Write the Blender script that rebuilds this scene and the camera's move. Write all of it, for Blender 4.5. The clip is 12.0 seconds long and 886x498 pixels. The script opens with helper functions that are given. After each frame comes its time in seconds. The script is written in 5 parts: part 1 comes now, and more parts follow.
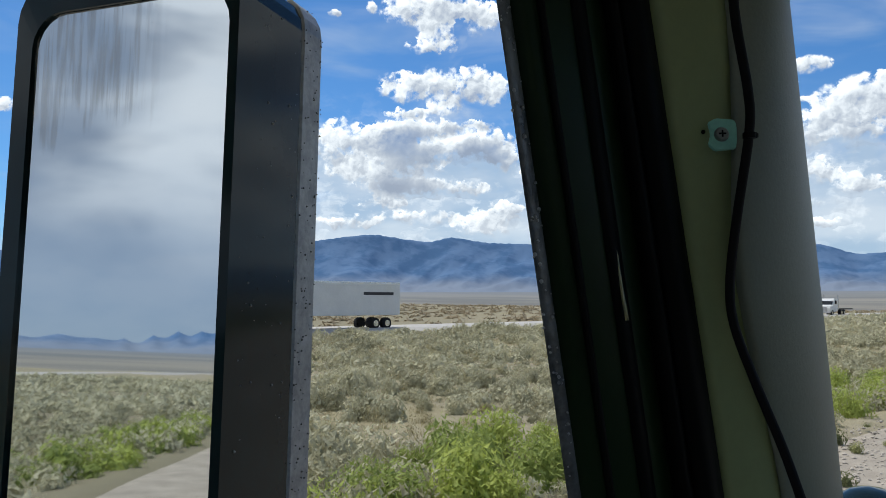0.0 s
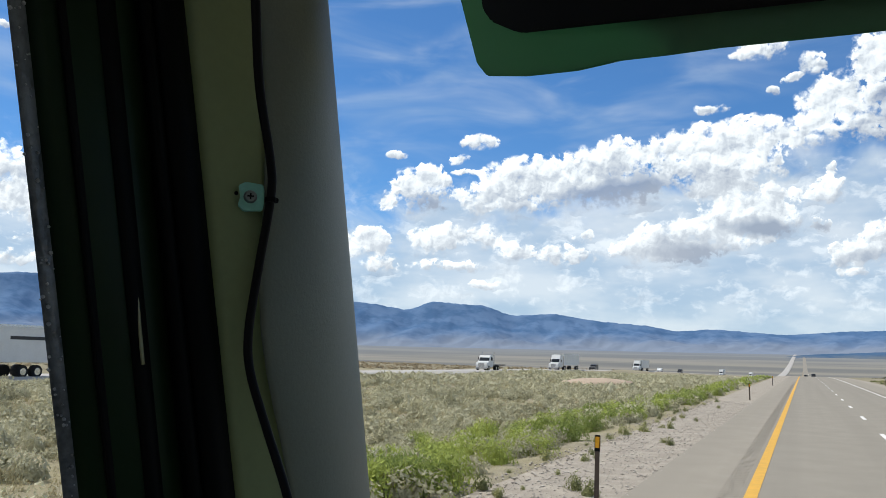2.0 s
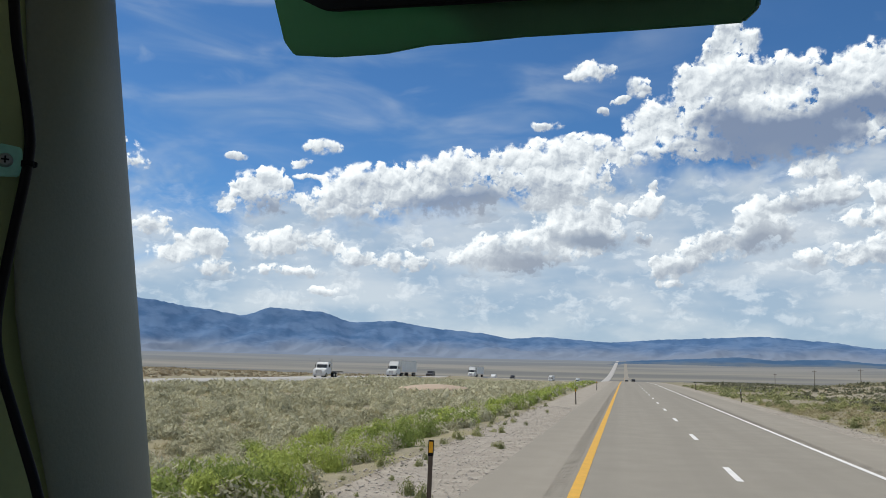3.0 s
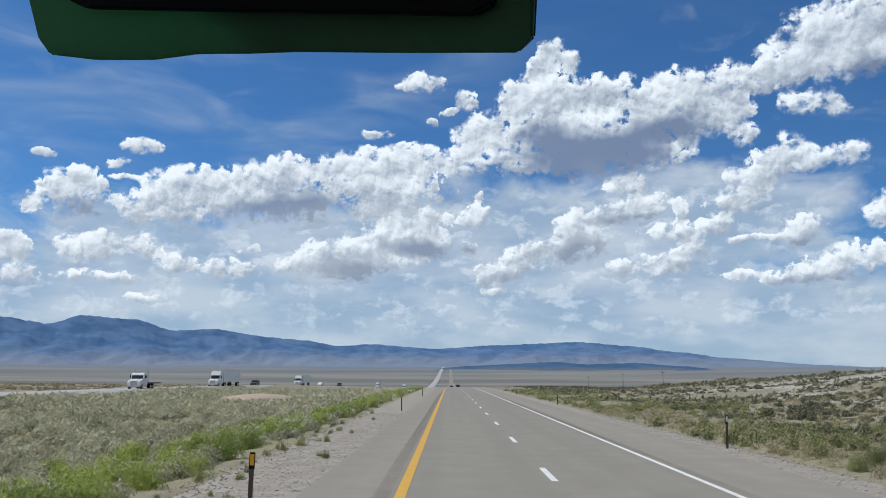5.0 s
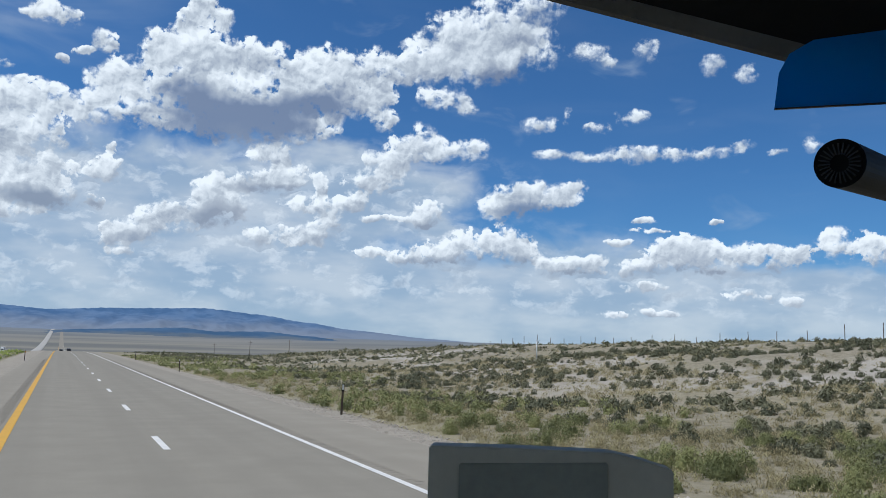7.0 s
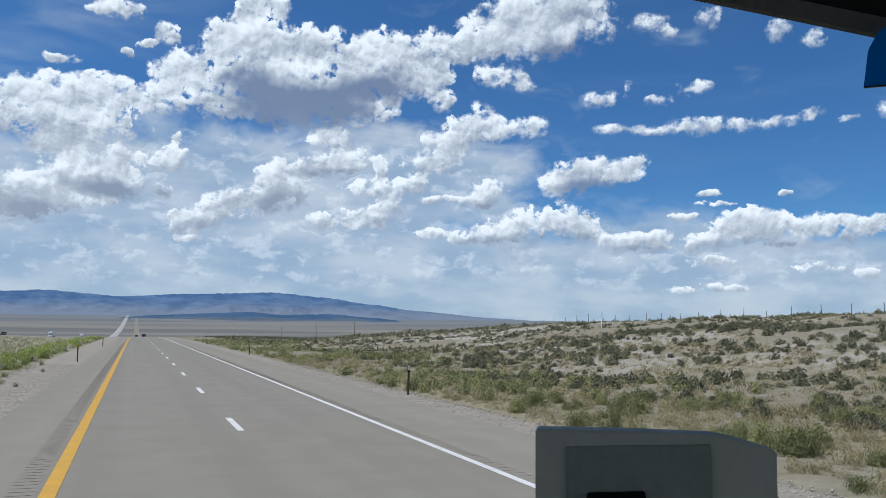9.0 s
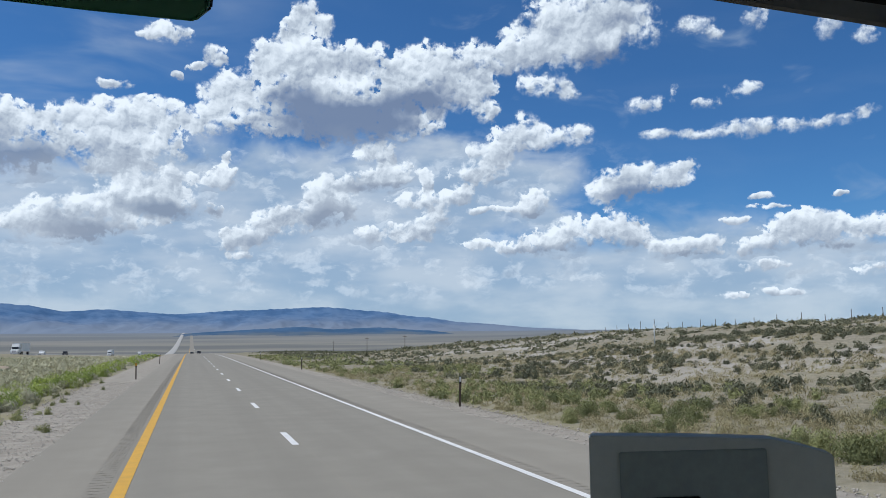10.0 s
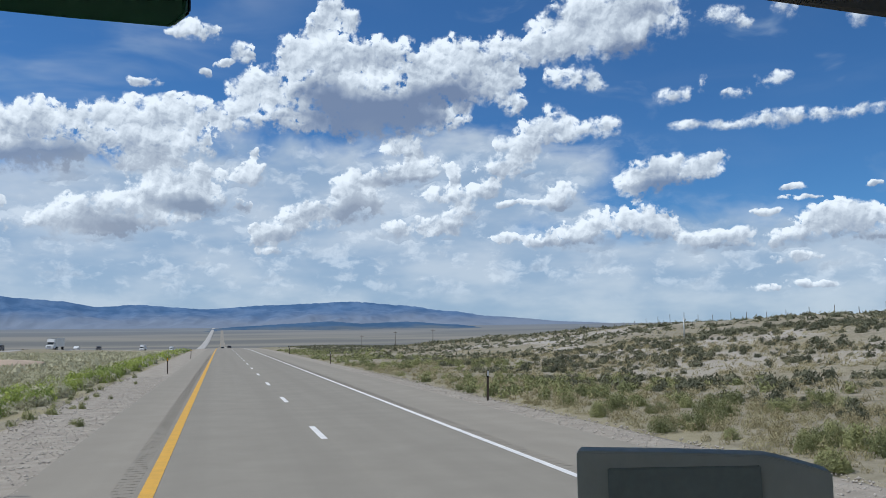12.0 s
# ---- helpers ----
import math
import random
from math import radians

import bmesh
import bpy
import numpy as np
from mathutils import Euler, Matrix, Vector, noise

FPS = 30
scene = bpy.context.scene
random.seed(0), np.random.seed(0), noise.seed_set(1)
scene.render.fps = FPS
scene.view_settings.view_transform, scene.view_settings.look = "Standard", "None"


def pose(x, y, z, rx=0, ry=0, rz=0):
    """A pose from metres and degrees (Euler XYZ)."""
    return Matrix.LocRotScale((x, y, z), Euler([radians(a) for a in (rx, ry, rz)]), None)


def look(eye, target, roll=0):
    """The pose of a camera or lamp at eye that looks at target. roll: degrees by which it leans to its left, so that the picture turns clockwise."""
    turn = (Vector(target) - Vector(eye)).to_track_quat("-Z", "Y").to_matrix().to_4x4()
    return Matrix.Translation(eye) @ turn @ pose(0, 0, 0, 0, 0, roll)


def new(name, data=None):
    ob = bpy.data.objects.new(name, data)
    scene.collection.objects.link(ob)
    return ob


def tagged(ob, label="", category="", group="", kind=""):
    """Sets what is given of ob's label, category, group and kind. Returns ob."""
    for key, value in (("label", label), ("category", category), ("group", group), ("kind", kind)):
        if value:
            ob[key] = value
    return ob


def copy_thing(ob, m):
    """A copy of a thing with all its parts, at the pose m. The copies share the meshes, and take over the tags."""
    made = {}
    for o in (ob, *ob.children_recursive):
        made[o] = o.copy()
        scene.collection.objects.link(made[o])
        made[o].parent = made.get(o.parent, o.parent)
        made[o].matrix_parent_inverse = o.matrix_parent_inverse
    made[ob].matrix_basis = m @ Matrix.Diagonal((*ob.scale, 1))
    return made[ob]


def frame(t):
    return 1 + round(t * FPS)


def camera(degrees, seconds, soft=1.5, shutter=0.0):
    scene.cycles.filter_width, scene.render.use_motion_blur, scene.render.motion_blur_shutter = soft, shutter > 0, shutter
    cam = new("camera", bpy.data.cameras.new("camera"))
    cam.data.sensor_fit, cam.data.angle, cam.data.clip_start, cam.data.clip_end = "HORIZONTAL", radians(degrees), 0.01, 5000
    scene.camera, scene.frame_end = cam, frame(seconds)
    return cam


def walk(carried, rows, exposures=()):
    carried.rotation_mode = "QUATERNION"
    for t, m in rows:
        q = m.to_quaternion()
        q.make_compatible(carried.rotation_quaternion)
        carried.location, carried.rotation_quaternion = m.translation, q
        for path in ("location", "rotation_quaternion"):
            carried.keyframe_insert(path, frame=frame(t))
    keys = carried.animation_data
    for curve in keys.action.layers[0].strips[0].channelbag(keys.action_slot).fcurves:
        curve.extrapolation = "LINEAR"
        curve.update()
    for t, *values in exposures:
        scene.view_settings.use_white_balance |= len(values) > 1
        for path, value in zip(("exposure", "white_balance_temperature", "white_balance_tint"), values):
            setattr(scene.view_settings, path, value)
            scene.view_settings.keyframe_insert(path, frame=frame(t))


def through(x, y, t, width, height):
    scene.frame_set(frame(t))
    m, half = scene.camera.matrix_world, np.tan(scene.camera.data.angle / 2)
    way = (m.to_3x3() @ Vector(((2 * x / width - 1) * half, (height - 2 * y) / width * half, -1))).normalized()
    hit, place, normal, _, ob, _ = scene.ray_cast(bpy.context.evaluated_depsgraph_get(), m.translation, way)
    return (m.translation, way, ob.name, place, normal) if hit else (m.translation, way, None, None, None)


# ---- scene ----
EYE = 2.5          # height of the driver's eye above the road


def view(x, y, z, turn, tilt, lean):
    """A pose from a place, the turn to the right of the road's direction, the upward tilt and the lean, in degrees."""
    return pose(x, y, z, 90 + tilt, 0, -turn) @ pose(0, 0, 0, 0, 0, lean)


cam = camera(56.53, 12.0, soft=0.9)
walk(cam, [
    (0.0, view(-0.189, -0.012, 2.515, -45.46, 3.69, -0.01)),
    (0.5, view(-0.162, -0.023, 2.514, -38.26, 4.47, 0.29)),
    (1.0, view(-0.145, -0.008, 2.510, -28.78, 5.69, 0.89)),
    (1.5, view(-0.117, 0.016, 2.509, -23.68, 6.93, 1.13)),
    (2.0, view(-0.094, 0.008, 2.513, -23.60, 7.50, 1.34)),
    (2.5, view(-0.082, 0.027, 2.514, -16.36, 8.02, 1.40)),
    (3.0, view(-0.071, 0.038, 2.500, -12.48, 8.21, 1.20)),
    (5.0, view(-0.039, 0.071, 2.519, -0.50, 8.85, 0.20)),
    (5.5, view(-0.020, 0.064, 2.525, 8.34, 8.46, 0.10)),
    (6.0, view(-0.008, 0.069, 2.510, 14.09, 7.82, 1.02)),
    (6.5, view(0.025, 0.058, 2.495, 22.39, 7.33, 1.55)),
    (6.7, view(0.039, 0.052, 2.507, 24.47, 7.36, 1.73)),
    (8.3, view(0.024, 0.044, 2.515, 24.57, 6.24, 1.79)),
    (8.5, view(0.022, 0.044, 2.517, 23.36, 5.99, 1.41)),
    (9.0, view(0.008, 0.038, 2.515, 20.34, 5.62, 0.67)),
    (9.5, view(0.032, 0.033, 2.512, 19.16, 5.77, -0.85)),
    (10.0, view(0.004, 0.029, 2.514, 16.99, 6.40, -0.50)),
    (10.5, view(-0.016, 0.024, 2.511, 15.20, 6.87, 0.40)),
    (11.0, view(-0.012, 0.030, 2.517, 14.71, 6.90, 0.79)),
    (11.5, view(0.020, 0.039, 2.520, 14.80, 6.58, 0.35)),
    (12.0, view(0.033, 0.035, 2.524, 15.07, 6.00, -0.71)),
], exposures=[(0.0, 0.08, 6200, 10), (1.5, 0.27, 6350, 10), (3.0, -0.06, 6350, 10), (5.0, -0.22, 5950, 10), (12.0, -0.24, 5800, 10)])

# ---- world, sun ----
SUN_AZ, SUN_EL = radians(-72), radians(60)


def math_node(tree, operation, a, b=0.0, c=None, clamp=False):
    node = tree.nodes.new("ShaderNodeMath")
    node.operation, node.use_clamp = operation, clamp
    for i, value in enumerate((a, b) if c is None else (a, b, c)):
        if isinstance(value, (int, float)):
            node.inputs[i].default_value = value
        else:
            tree.links.new(value, node.inputs[i])
    return node.outputs[0]


def vector_node(tree, operation, a, b):
    node = tree.nodes.new("ShaderNodeVectorMath")
    node.operation = operation
    for i, value in enumerate((a, b)):
        if isinstance(value, (tuple, list)):
            node.inputs[i].default_value = value
        elif isinstance(value, (int, float)):
            node.inputs[i].default_value = (value, value, value)
        else:
            tree.links.new(value, node.inputs[i])
    return node.outputs[0]


def ramp_node(tree, value, low, high, to_low=0.0, to_high=1.0, kind="SMOOTHSTEP"):
    node = tree.nodes.new("ShaderNodeMapRange")
    node.interpolation_type = kind
    tree.links.new(value, node.inputs[0])
    for i, v in enumerate((low, high, to_low, to_high)):
        node.inputs[i + 1].default_value = v
    return node.outputs[0]


def mix_node(tree, factor, a, b, blend="MIX"):
    node = tree.nodes.new("ShaderNodeMix")
    node.data_type, node.blend_type = "RGBA", blend
    for i, value in ((0, factor), (6, a), (7, b)):
        if isinstance(value, (int, float)):
            node.inputs[i].default_value = value
        elif isinstance(value, (tuple, list)):
            node.inputs[i].default_value = (*value, 1) if len(value) == 3 else value
        else:
            tree.links.new(value, node.inputs[i])
    return node.outputs[2]


def noise_node(tree, vector, scale, detail=4.0, rough=0.55, warp=0.0):
    node = tree.nodes.new("ShaderNodeTexNoise")
    node.inputs["Scale"].default_value, node.inputs["Detail"].default_value = scale, detail
    node.inputs["Roughness"].default_value, node.inputs["Distortion"].default_value = rough, warp
    if vector is not None:
        tree.links.new(vector, node.inputs["Vector"])
    return node


# heaps of cumulus and their grey undersides: azimuth, elevation, half width and half height in degrees
CUMULUS, UNDERSIDES = [], []
CUMULUS += [(-25.2, 11.4, 2.29, 1.71), (-24.5, 12.6, 1.08, 0.89), (-26.3, 11.8, 0.92, 0.88), (-27.4, 10.5, 0.80, 0.53), (-23.3, 12.3, 0.41, 0.43)]
CUMULUS += [(-27.1, 13.9, 0.59, 0.28), (-21.2, 14.9, 1.36, 0.51), (-22.7, 13.8, 0.70, 0.36), (-22.0, 12.8, 0.77, 0.29), (-2.0, 20.2, 1.72, 0.75), (-3.2, 20.0, 0.82, 0.38), (1.2, 19.0, 0.74, 0.76), (-0.0, 18.2, 0.65, 0.34), (-1.2, 17.7, 0.45, 0.27), (-5.2, 16.7, 1.29, 0.35)]
CUMULUS += [(-21.5, 10.8, 1.34, 1.10), (-19.6, 12.2, 1.63, 1.29), (-17.9, 13.1, 1.41, 0.93), (-18.1, 11.4, 2.58, 1.49), (-15.6, 12.7, 1.89, 1.32), (-13.4, 13.6, 1.74, 0.95), (-11.4, 14.1, 1.56, 1.07), (-14.1, 11.7, 2.29, 1.33), (-10.6, 12.2, 2.74, 1.73), (-8.3, 14.2, 1.79, 0.96), (-5.5, 14.7, 2.41, 1.16), (-2.5, 15.1, 2.02, 1.08), (-6.3, 12.7, 2.40, 1.55), (-3.1, 13.2, 3.22, 1.75), (-4.3, 11.2, 2.40, 0.78)]
CUMULUS += [(-28.4, 8.0, 1.26, 0.97), (-24.6, 8.0, 1.51, 1.08), (-22.9, 8.5, 1.37, 0.91), (-20.8, 8.3, 1.41, 0.92), (-18.7, 7.6, 1.26, 0.93), (-13.9, 8.6, 0.94, 0.53), (-15.4, 7.2, 2.62, 0.76), (-23.1, 6.3, 2.75, 0.43), (-20.6, 5.0, 1.22, 0.37), (-28.0, 6.4, 1.26, 0.70)]
CUMULUS += [(-32.2, 8.9, 1.24, 0.81), (-29.2, 7.9, 1.65, 0.94), (-31.0, 7.1, 1.44, 0.74)]
CUMULUS += [(-10.8, 7.6, 1.54, 0.97), (-8.9, 8.2, 1.56, 1.17), (-7.0, 8.6, 1.38, 1.09), (-7.0, 7.3, 2.36, 0.78), (-4.8, 9.4, 1.59, 1.25), (-3.1, 9.7, 1.79, 1.18), (-1.3, 10.7, 1.20, 0.98), (-1.5, 9.3, 1.79, 1.10), (-3.8, 8.1, 2.38, 0.78), (1.9, 11.4, 0.88, 0.70), (1.3, 10.7, 1.40, 0.59), (2.1, 12.4, 0.48, 0.39), (1.3, 8.9, 0.52, 0.47)]
CUMULUS += [(7.3, 22.0, 1.61, 0.92), (6.5, 21.1, 1.01, 0.74), (8.7, 21.4, 0.72, 0.66), (5.2, 19.5, 1.62, 1.13), (4.4, 18.6, 1.21, 0.95), (7.6, 19.6, 2.20, 1.49), (10.0, 19.3, 1.77, 1.19), (12.0, 19.2, 1.36, 1.11), (6.6, 17.7, 2.40, 1.70), (10.2, 16.8, 3.11, 1.88), (8.1, 15.0, 3.13, 1.72), (12.1, 15.2, 3.05, 1.70), (3.0, 17.1, 1.82, 1.34), (1.3, 16.3, 1.42, 1.08), (3.8, 15.1, 2.01, 1.35), (0.7, 14.8, 1.61, 0.97)]
CUMULUS += [(14.1, 18.1, 1.33, 1.66), (15.7, 18.9, 1.87, 1.64), (17.5, 18.9, 1.47, 1.44), (19.4, 19.4, 1.26, 1.35), (15.9, 16.9, 2.59, 1.29), (18.9, 17.0, 1.79, 1.27), (20.0, 17.6, 1.07, 1.08), (20.3, 15.7, 0.88, 0.72), (15.1, 15.0, 1.86, 1.12)]
CUMULUS += [(21.9, 19.2, 1.56, 1.05), (24.0, 19.6, 1.18, 1.37), (24.8, 21.4, 1.01, 1.01), (24.2, 17.4, 1.66, 0.87), (25.9, 16.9, 0.81, 0.69), (27.0, 19.5, 2.22, 1.41), (28.7, 19.9, 1.86, 1.48), (28.2, 21.3, 1.88, 0.82)]
CUMULUS += [(31.2, 20.4, 1.94, 0.90), (34.7, 20.5, 1.33, 0.71), (36.0, 19.9, 0.82, 0.50), (29.7, 21.7, 2.36, 0.71), (38.8, 20.4, 0.94, 0.87), (43.1, 19.2, 0.89, 0.68), (45.1, 18.5, 0.99, 0.68)]
CUMULUS += [(10.0, 10.9, 1.92, 0.77), (12.3, 11.2, 1.89, 0.84), (13.9, 11.7, 1.50, 0.95), (12.4, 12.9, 1.52, 0.69), (8.4, 10.4, 1.17, 0.97), (9.2, 9.2, 1.92, 1.36), (15.9, 11.2, 0.52, 0.98), (15.7, 9.7, 2.54, 0.68), (18.2, 10.0, 1.07, 0.74), (19.0, 11.4, 1.59, 0.92), (19.4, 13.2, 0.71, 0.51), (20.5, 12.4, 1.39, 1.28), (21.6, 13.8, 1.37, 1.15), (22.7, 14.6, 1.19, 1.14), (24.0, 13.9, 1.33, 0.89), (25.7, 13.9, 1.13, 0.77), (27.0, 14.1, 0.79, 0.76)]
CUMULUS += [(11.8, 7.4, 1.32, 0.69), (13.7, 7.5, 1.48, 0.76), (15.6, 7.8, 1.27, 0.94), (16.5, 8.8, 0.91, 0.75), (19.5, 6.6, 1.21, 0.44), (19.9, 9.0, 1.56, 0.29), (23.6, 9.5, 1.48, 0.90), (22.7, 9.0, 1.17, 0.51), (3.7, 7.3, 1.77, 0.98), (5.3, 8.3, 1.37, 1.09), (7.2, 8.4, 1.55, 1.17), (3.3, 5.9, 1.18, 0.31), (2.5, 6.9, 1.58, 0.78)]
CUMULUS += [(21.8, 6.3, 1.18, 0.63), (23.7, 6.7, 1.77, 0.98), (26.1, 7.3, 1.95, 1.25), (28.8, 7.6, 1.93, 1.24), (30.0, 6.9, 1.15, 0.77), (29.6, 10.7, 1.93, 1.08), (31.1, 10.9, 2.29, 1.15), (33.1, 11.0, 1.13, 0.83), (28.8, 10.0, 1.94, 0.85), (33.8, 11.6, 0.75, 0.45), (31.2, 15.6, 1.39, 0.75), (33.1, 16.3, 0.38, 0.67), (35.0, 15.4, 1.12, 0.37), (37.3, 16.0, 1.28, 0.44), (38.2, 16.3, 0.73, 0.36)]
CUMULUS += [(32.3, 13.6, 1.52, 0.38), (34.6, 13.6, 1.50, 0.41), (37.2, 13.7, 1.82, 0.66), (39.0, 13.6, 1.43, 0.58), (41.2, 13.6, 1.56, 0.50), (43.6, 13.7, 1.34, 0.46), (44.9, 14.0, 0.73, 0.31), (46.9, 13.4, 0.70, 0.21), (38.4, 9.1, 0.72, 0.30), (39.3, 8.5, 1.76, 0.19), (36.6, 7.7, 1.02, 0.26), (43.1, 9.1, 0.47, 0.22)]
CUMULUS += [(31.7, 6.3, 0.95, 0.54), (33.0, 6.1, 1.68, 0.77), (35.1, 6.2, 1.29, 0.68), (37.3, 6.0, 0.72, 0.56), (38.5, 6.0, 1.06, 0.52), (40.0, 6.9, 1.74, 1.11), (41.4, 7.4, 1.54, 1.03), (42.4, 6.6, 2.01, 1.17), (44.7, 6.9, 1.30, 0.79), (46.7, 6.6, 1.57, 0.88), (48.2, 6.7, 0.92, 0.76), (45.0, 4.2, 1.61, 0.43), (47.8, 3.9, 0.77, 0.42), (38.5, 4.7, 1.41, 0.45), (36.3, 2.8, 1.08, 0.30), (38.8, 3.0, 1.75, 0.30)]
CUMULUS += [(49.1, 13.8, 0.73, 0.49), (50.8, 7.4, 1.57, 1.06), (52.7, 7.0, 1.22, 0.97)]
CUMULUS += [(-53.0, 19.6, 0.36, 0.29), (-50.4, 19.9, 0.40, 0.43), (-47.2, 19.8, 2.41, 1.08), (-44.8, 20.1, 2.00, 0.72), (-46.0, 18.9, 1.20, 0.91), (-46.0, 17.6, 1.80, 0.74), (-42.8, 19.4, 1.40, 1.30), (-48.4, 14.8, 1.79, 1.05), (-46.4, 15.0, 1.60, 0.94), (-43.6, 15.0, 2.19, 1.20), (-42.0, 14.4, 1.39, 0.83), (-45.2, 13.6, 1.19, 0.68), (-48.0, 13.1, 1.59, 0.31)]
CUMULUS += [(-52.7, 10.9, 1.96, 1.53), (-49.6, 11.5, 2.38, 1.15), (-48.0, 12.1, 1.59, 0.77), (-46.4, 12.1, 2.38, 0.69), (-43.6, 12.1, 1.59, 0.38), (-51.9, 9.2, 1.96, 0.77), (-45.6, 10.6, 1.98, 0.97), (-43.2, 10.8, 2.37, 1.08), (-41.3, 10.3, 1.18, 1.35), (-48.8, 9.6, 3.17, 1.55), (-49.6, 7.0, 1.77, 0.59), (-46.8, 8.0, 4.74, 0.59), (-51.9, 5.5, 2.35, 0.55), (-47.2, 5.9, 2.76, 0.55), (-41.7, 6.3, 1.77, 0.98), (-42.5, 5.3, 2.35, 0.71), (-73.7, 12.1, 0.62, 0.41)]
UNDERSIDES += [(9.7, 14.6, 4.24, 1.34), (7.4, 16.2, 2.38, 1.34), (12.9, 15.8, 2.28, 1.13), (-10.6, 11.6, 2.94, 1.35), (-12.5, 11.0, 3.10, 0.69), (-24.7, 10.4, 1.69, 0.72), (-17.7, 9.5, 1.28, 0.30), (-6.6, 7.3, 2.36, 0.62), (-2.3, 8.9, 1.99, 0.55), (1.3, 8.9, 0.56, 0.47), (9.2, 8.8, 1.92, 0.97), (15.6, 16.7, 2.23, 0.81), (-7.7, 6.5, 3.13, 0.31), (12.3, 10.6, 2.26, 0.34)]
UNDERSIDES += [(26.1, 6.1, 3.88, 0.47), (30.4, 9.7, 2.30, 0.54), (23.3, 8.7, 1.38, 0.31), (43.4, 5.7, 4.83, 0.36), (33.8, 5.5, 1.85, 0.27), (28.8, 18.7, 1.97, 0.66)]
UNDERSIDES += [(-48.0, 10.4, 1.98, 1.35), (-42.8, 9.8, 1.78, 1.08), (-48.8, 8.0, 2.37, 0.58)]
CUMULUS += [(-165, 19, 8, 4.5), (-172, 24, 9, 4), (-150, 27, 12, 4), (120, 18, 14, 5), (90, 14, 12, 4), (75, 24, 9, 4), (-37, 9, 3, 1.5), (-36, 13, 3, 1.6)]
CUMULUS += [(22.6, 20.0, 1.8, 1.4), (24.8, 21.7, 2.2, 1.5), (27.6, 22.6, 2.6, 1.6), (30.8, 23.3, 2.0, 1.3), (26.0, 20.4, 2.2, 1.5), (29.8, 21.5, 1.6, 0.9)]
UNDERSIDES += [(-163, 12, 16, 3.5), (-140, 22, 10, 3)]
MILKY = [(-28, 6, 24, 6), (-5, 7, 18, 6.5), (8, 8, 15, 6.5), (20, 11, 10, 3.0), (26, 4.5, 18, 4), (48, 3.5, 18, 3.2), (-50, 7, 13, 6), (165, 14, 80, 20), (-140, 14, 50, 20)]


def heap_group(name, heaps, grow=1.0, with_lean=False):
    """A node group: a place in the sky (azimuth, elevation) to the thickness of the cloud there."""
    group = bpy.data.node_groups.new(name, "ShaderNodeTree")
    group.interface.new_socket("Vector", in_out="INPUT", socket_type="NodeSocketVector")
    group.interface.new_socket("Value", in_out="OUTPUT", socket_type="NodeSocketFloat")
    start, end = group.nodes.new("NodeGroupInput"), group.nodes.new("NodeGroupOutput")
    if with_lean:
        group.interface.new_socket("Lean", in_out="OUTPUT", socket_type="NodeSocketVector")
    state, lean = start.outputs[0], None  # the thickness gathers in z
    for az, el, w, h in heaps:
        place = group.nodes.new("ShaderNodeMapping")
        place.vector_type = "TEXTURE"
        place.inputs["Location"].default_value = (az, el, 0)
        place.inputs["Scale"].default_value = (w * grow, h * grow, 1e6)
        group.links.new(state, place.inputs["Vector"])
        ball = group.nodes.new("ShaderNodeTexGradient")
        ball.gradient_type = "SPHERICAL"
        group.links.new(place.outputs[0], ball.inputs[0])
        gather = group.nodes.new("ShaderNodeVectorMath")
        gather.operation = "MULTIPLY_ADD"
        gather.inputs[1].default_value = (0, 0, 1)
        group.links.new(ball.outputs["Fac"], gather.inputs[0])
        group.links.new(state, gather.inputs[2])
        if with_lean:
            # how far the place lies from the middle of the heap
            pull = group.nodes.new("ShaderNodeVectorMath")
            pull.operation = "SCALE"
            group.links.new(place.outputs[0], pull.inputs[0])
            group.links.new(ball.outputs["Fac"], pull.inputs["Scale"])
            lean = pull.outputs[0] if lean is None else vector_node(group, "ADD", lean, pull.outputs[0])
        state = gather.outputs[0]
    split = group.nodes.new("ShaderNodeSeparateXYZ")
    group.links.new(state, split.inputs[0])
    group.links.new(split.outputs["Z"], end.inputs[0])
    if with_lean:
        node = group.nodes.new("ShaderNodeVectorMath")
        node.operation = "SCALE"
        group.links.new(lean, node.inputs[0])
        group.links.new(math_node(group, "DIVIDE", 1.0, math_node(group, "MAXIMUM", split.outputs["Z"], 0.02)), node.inputs["Scale"])
        group.links.new(node.outputs[0], end.inputs[1])
    return group


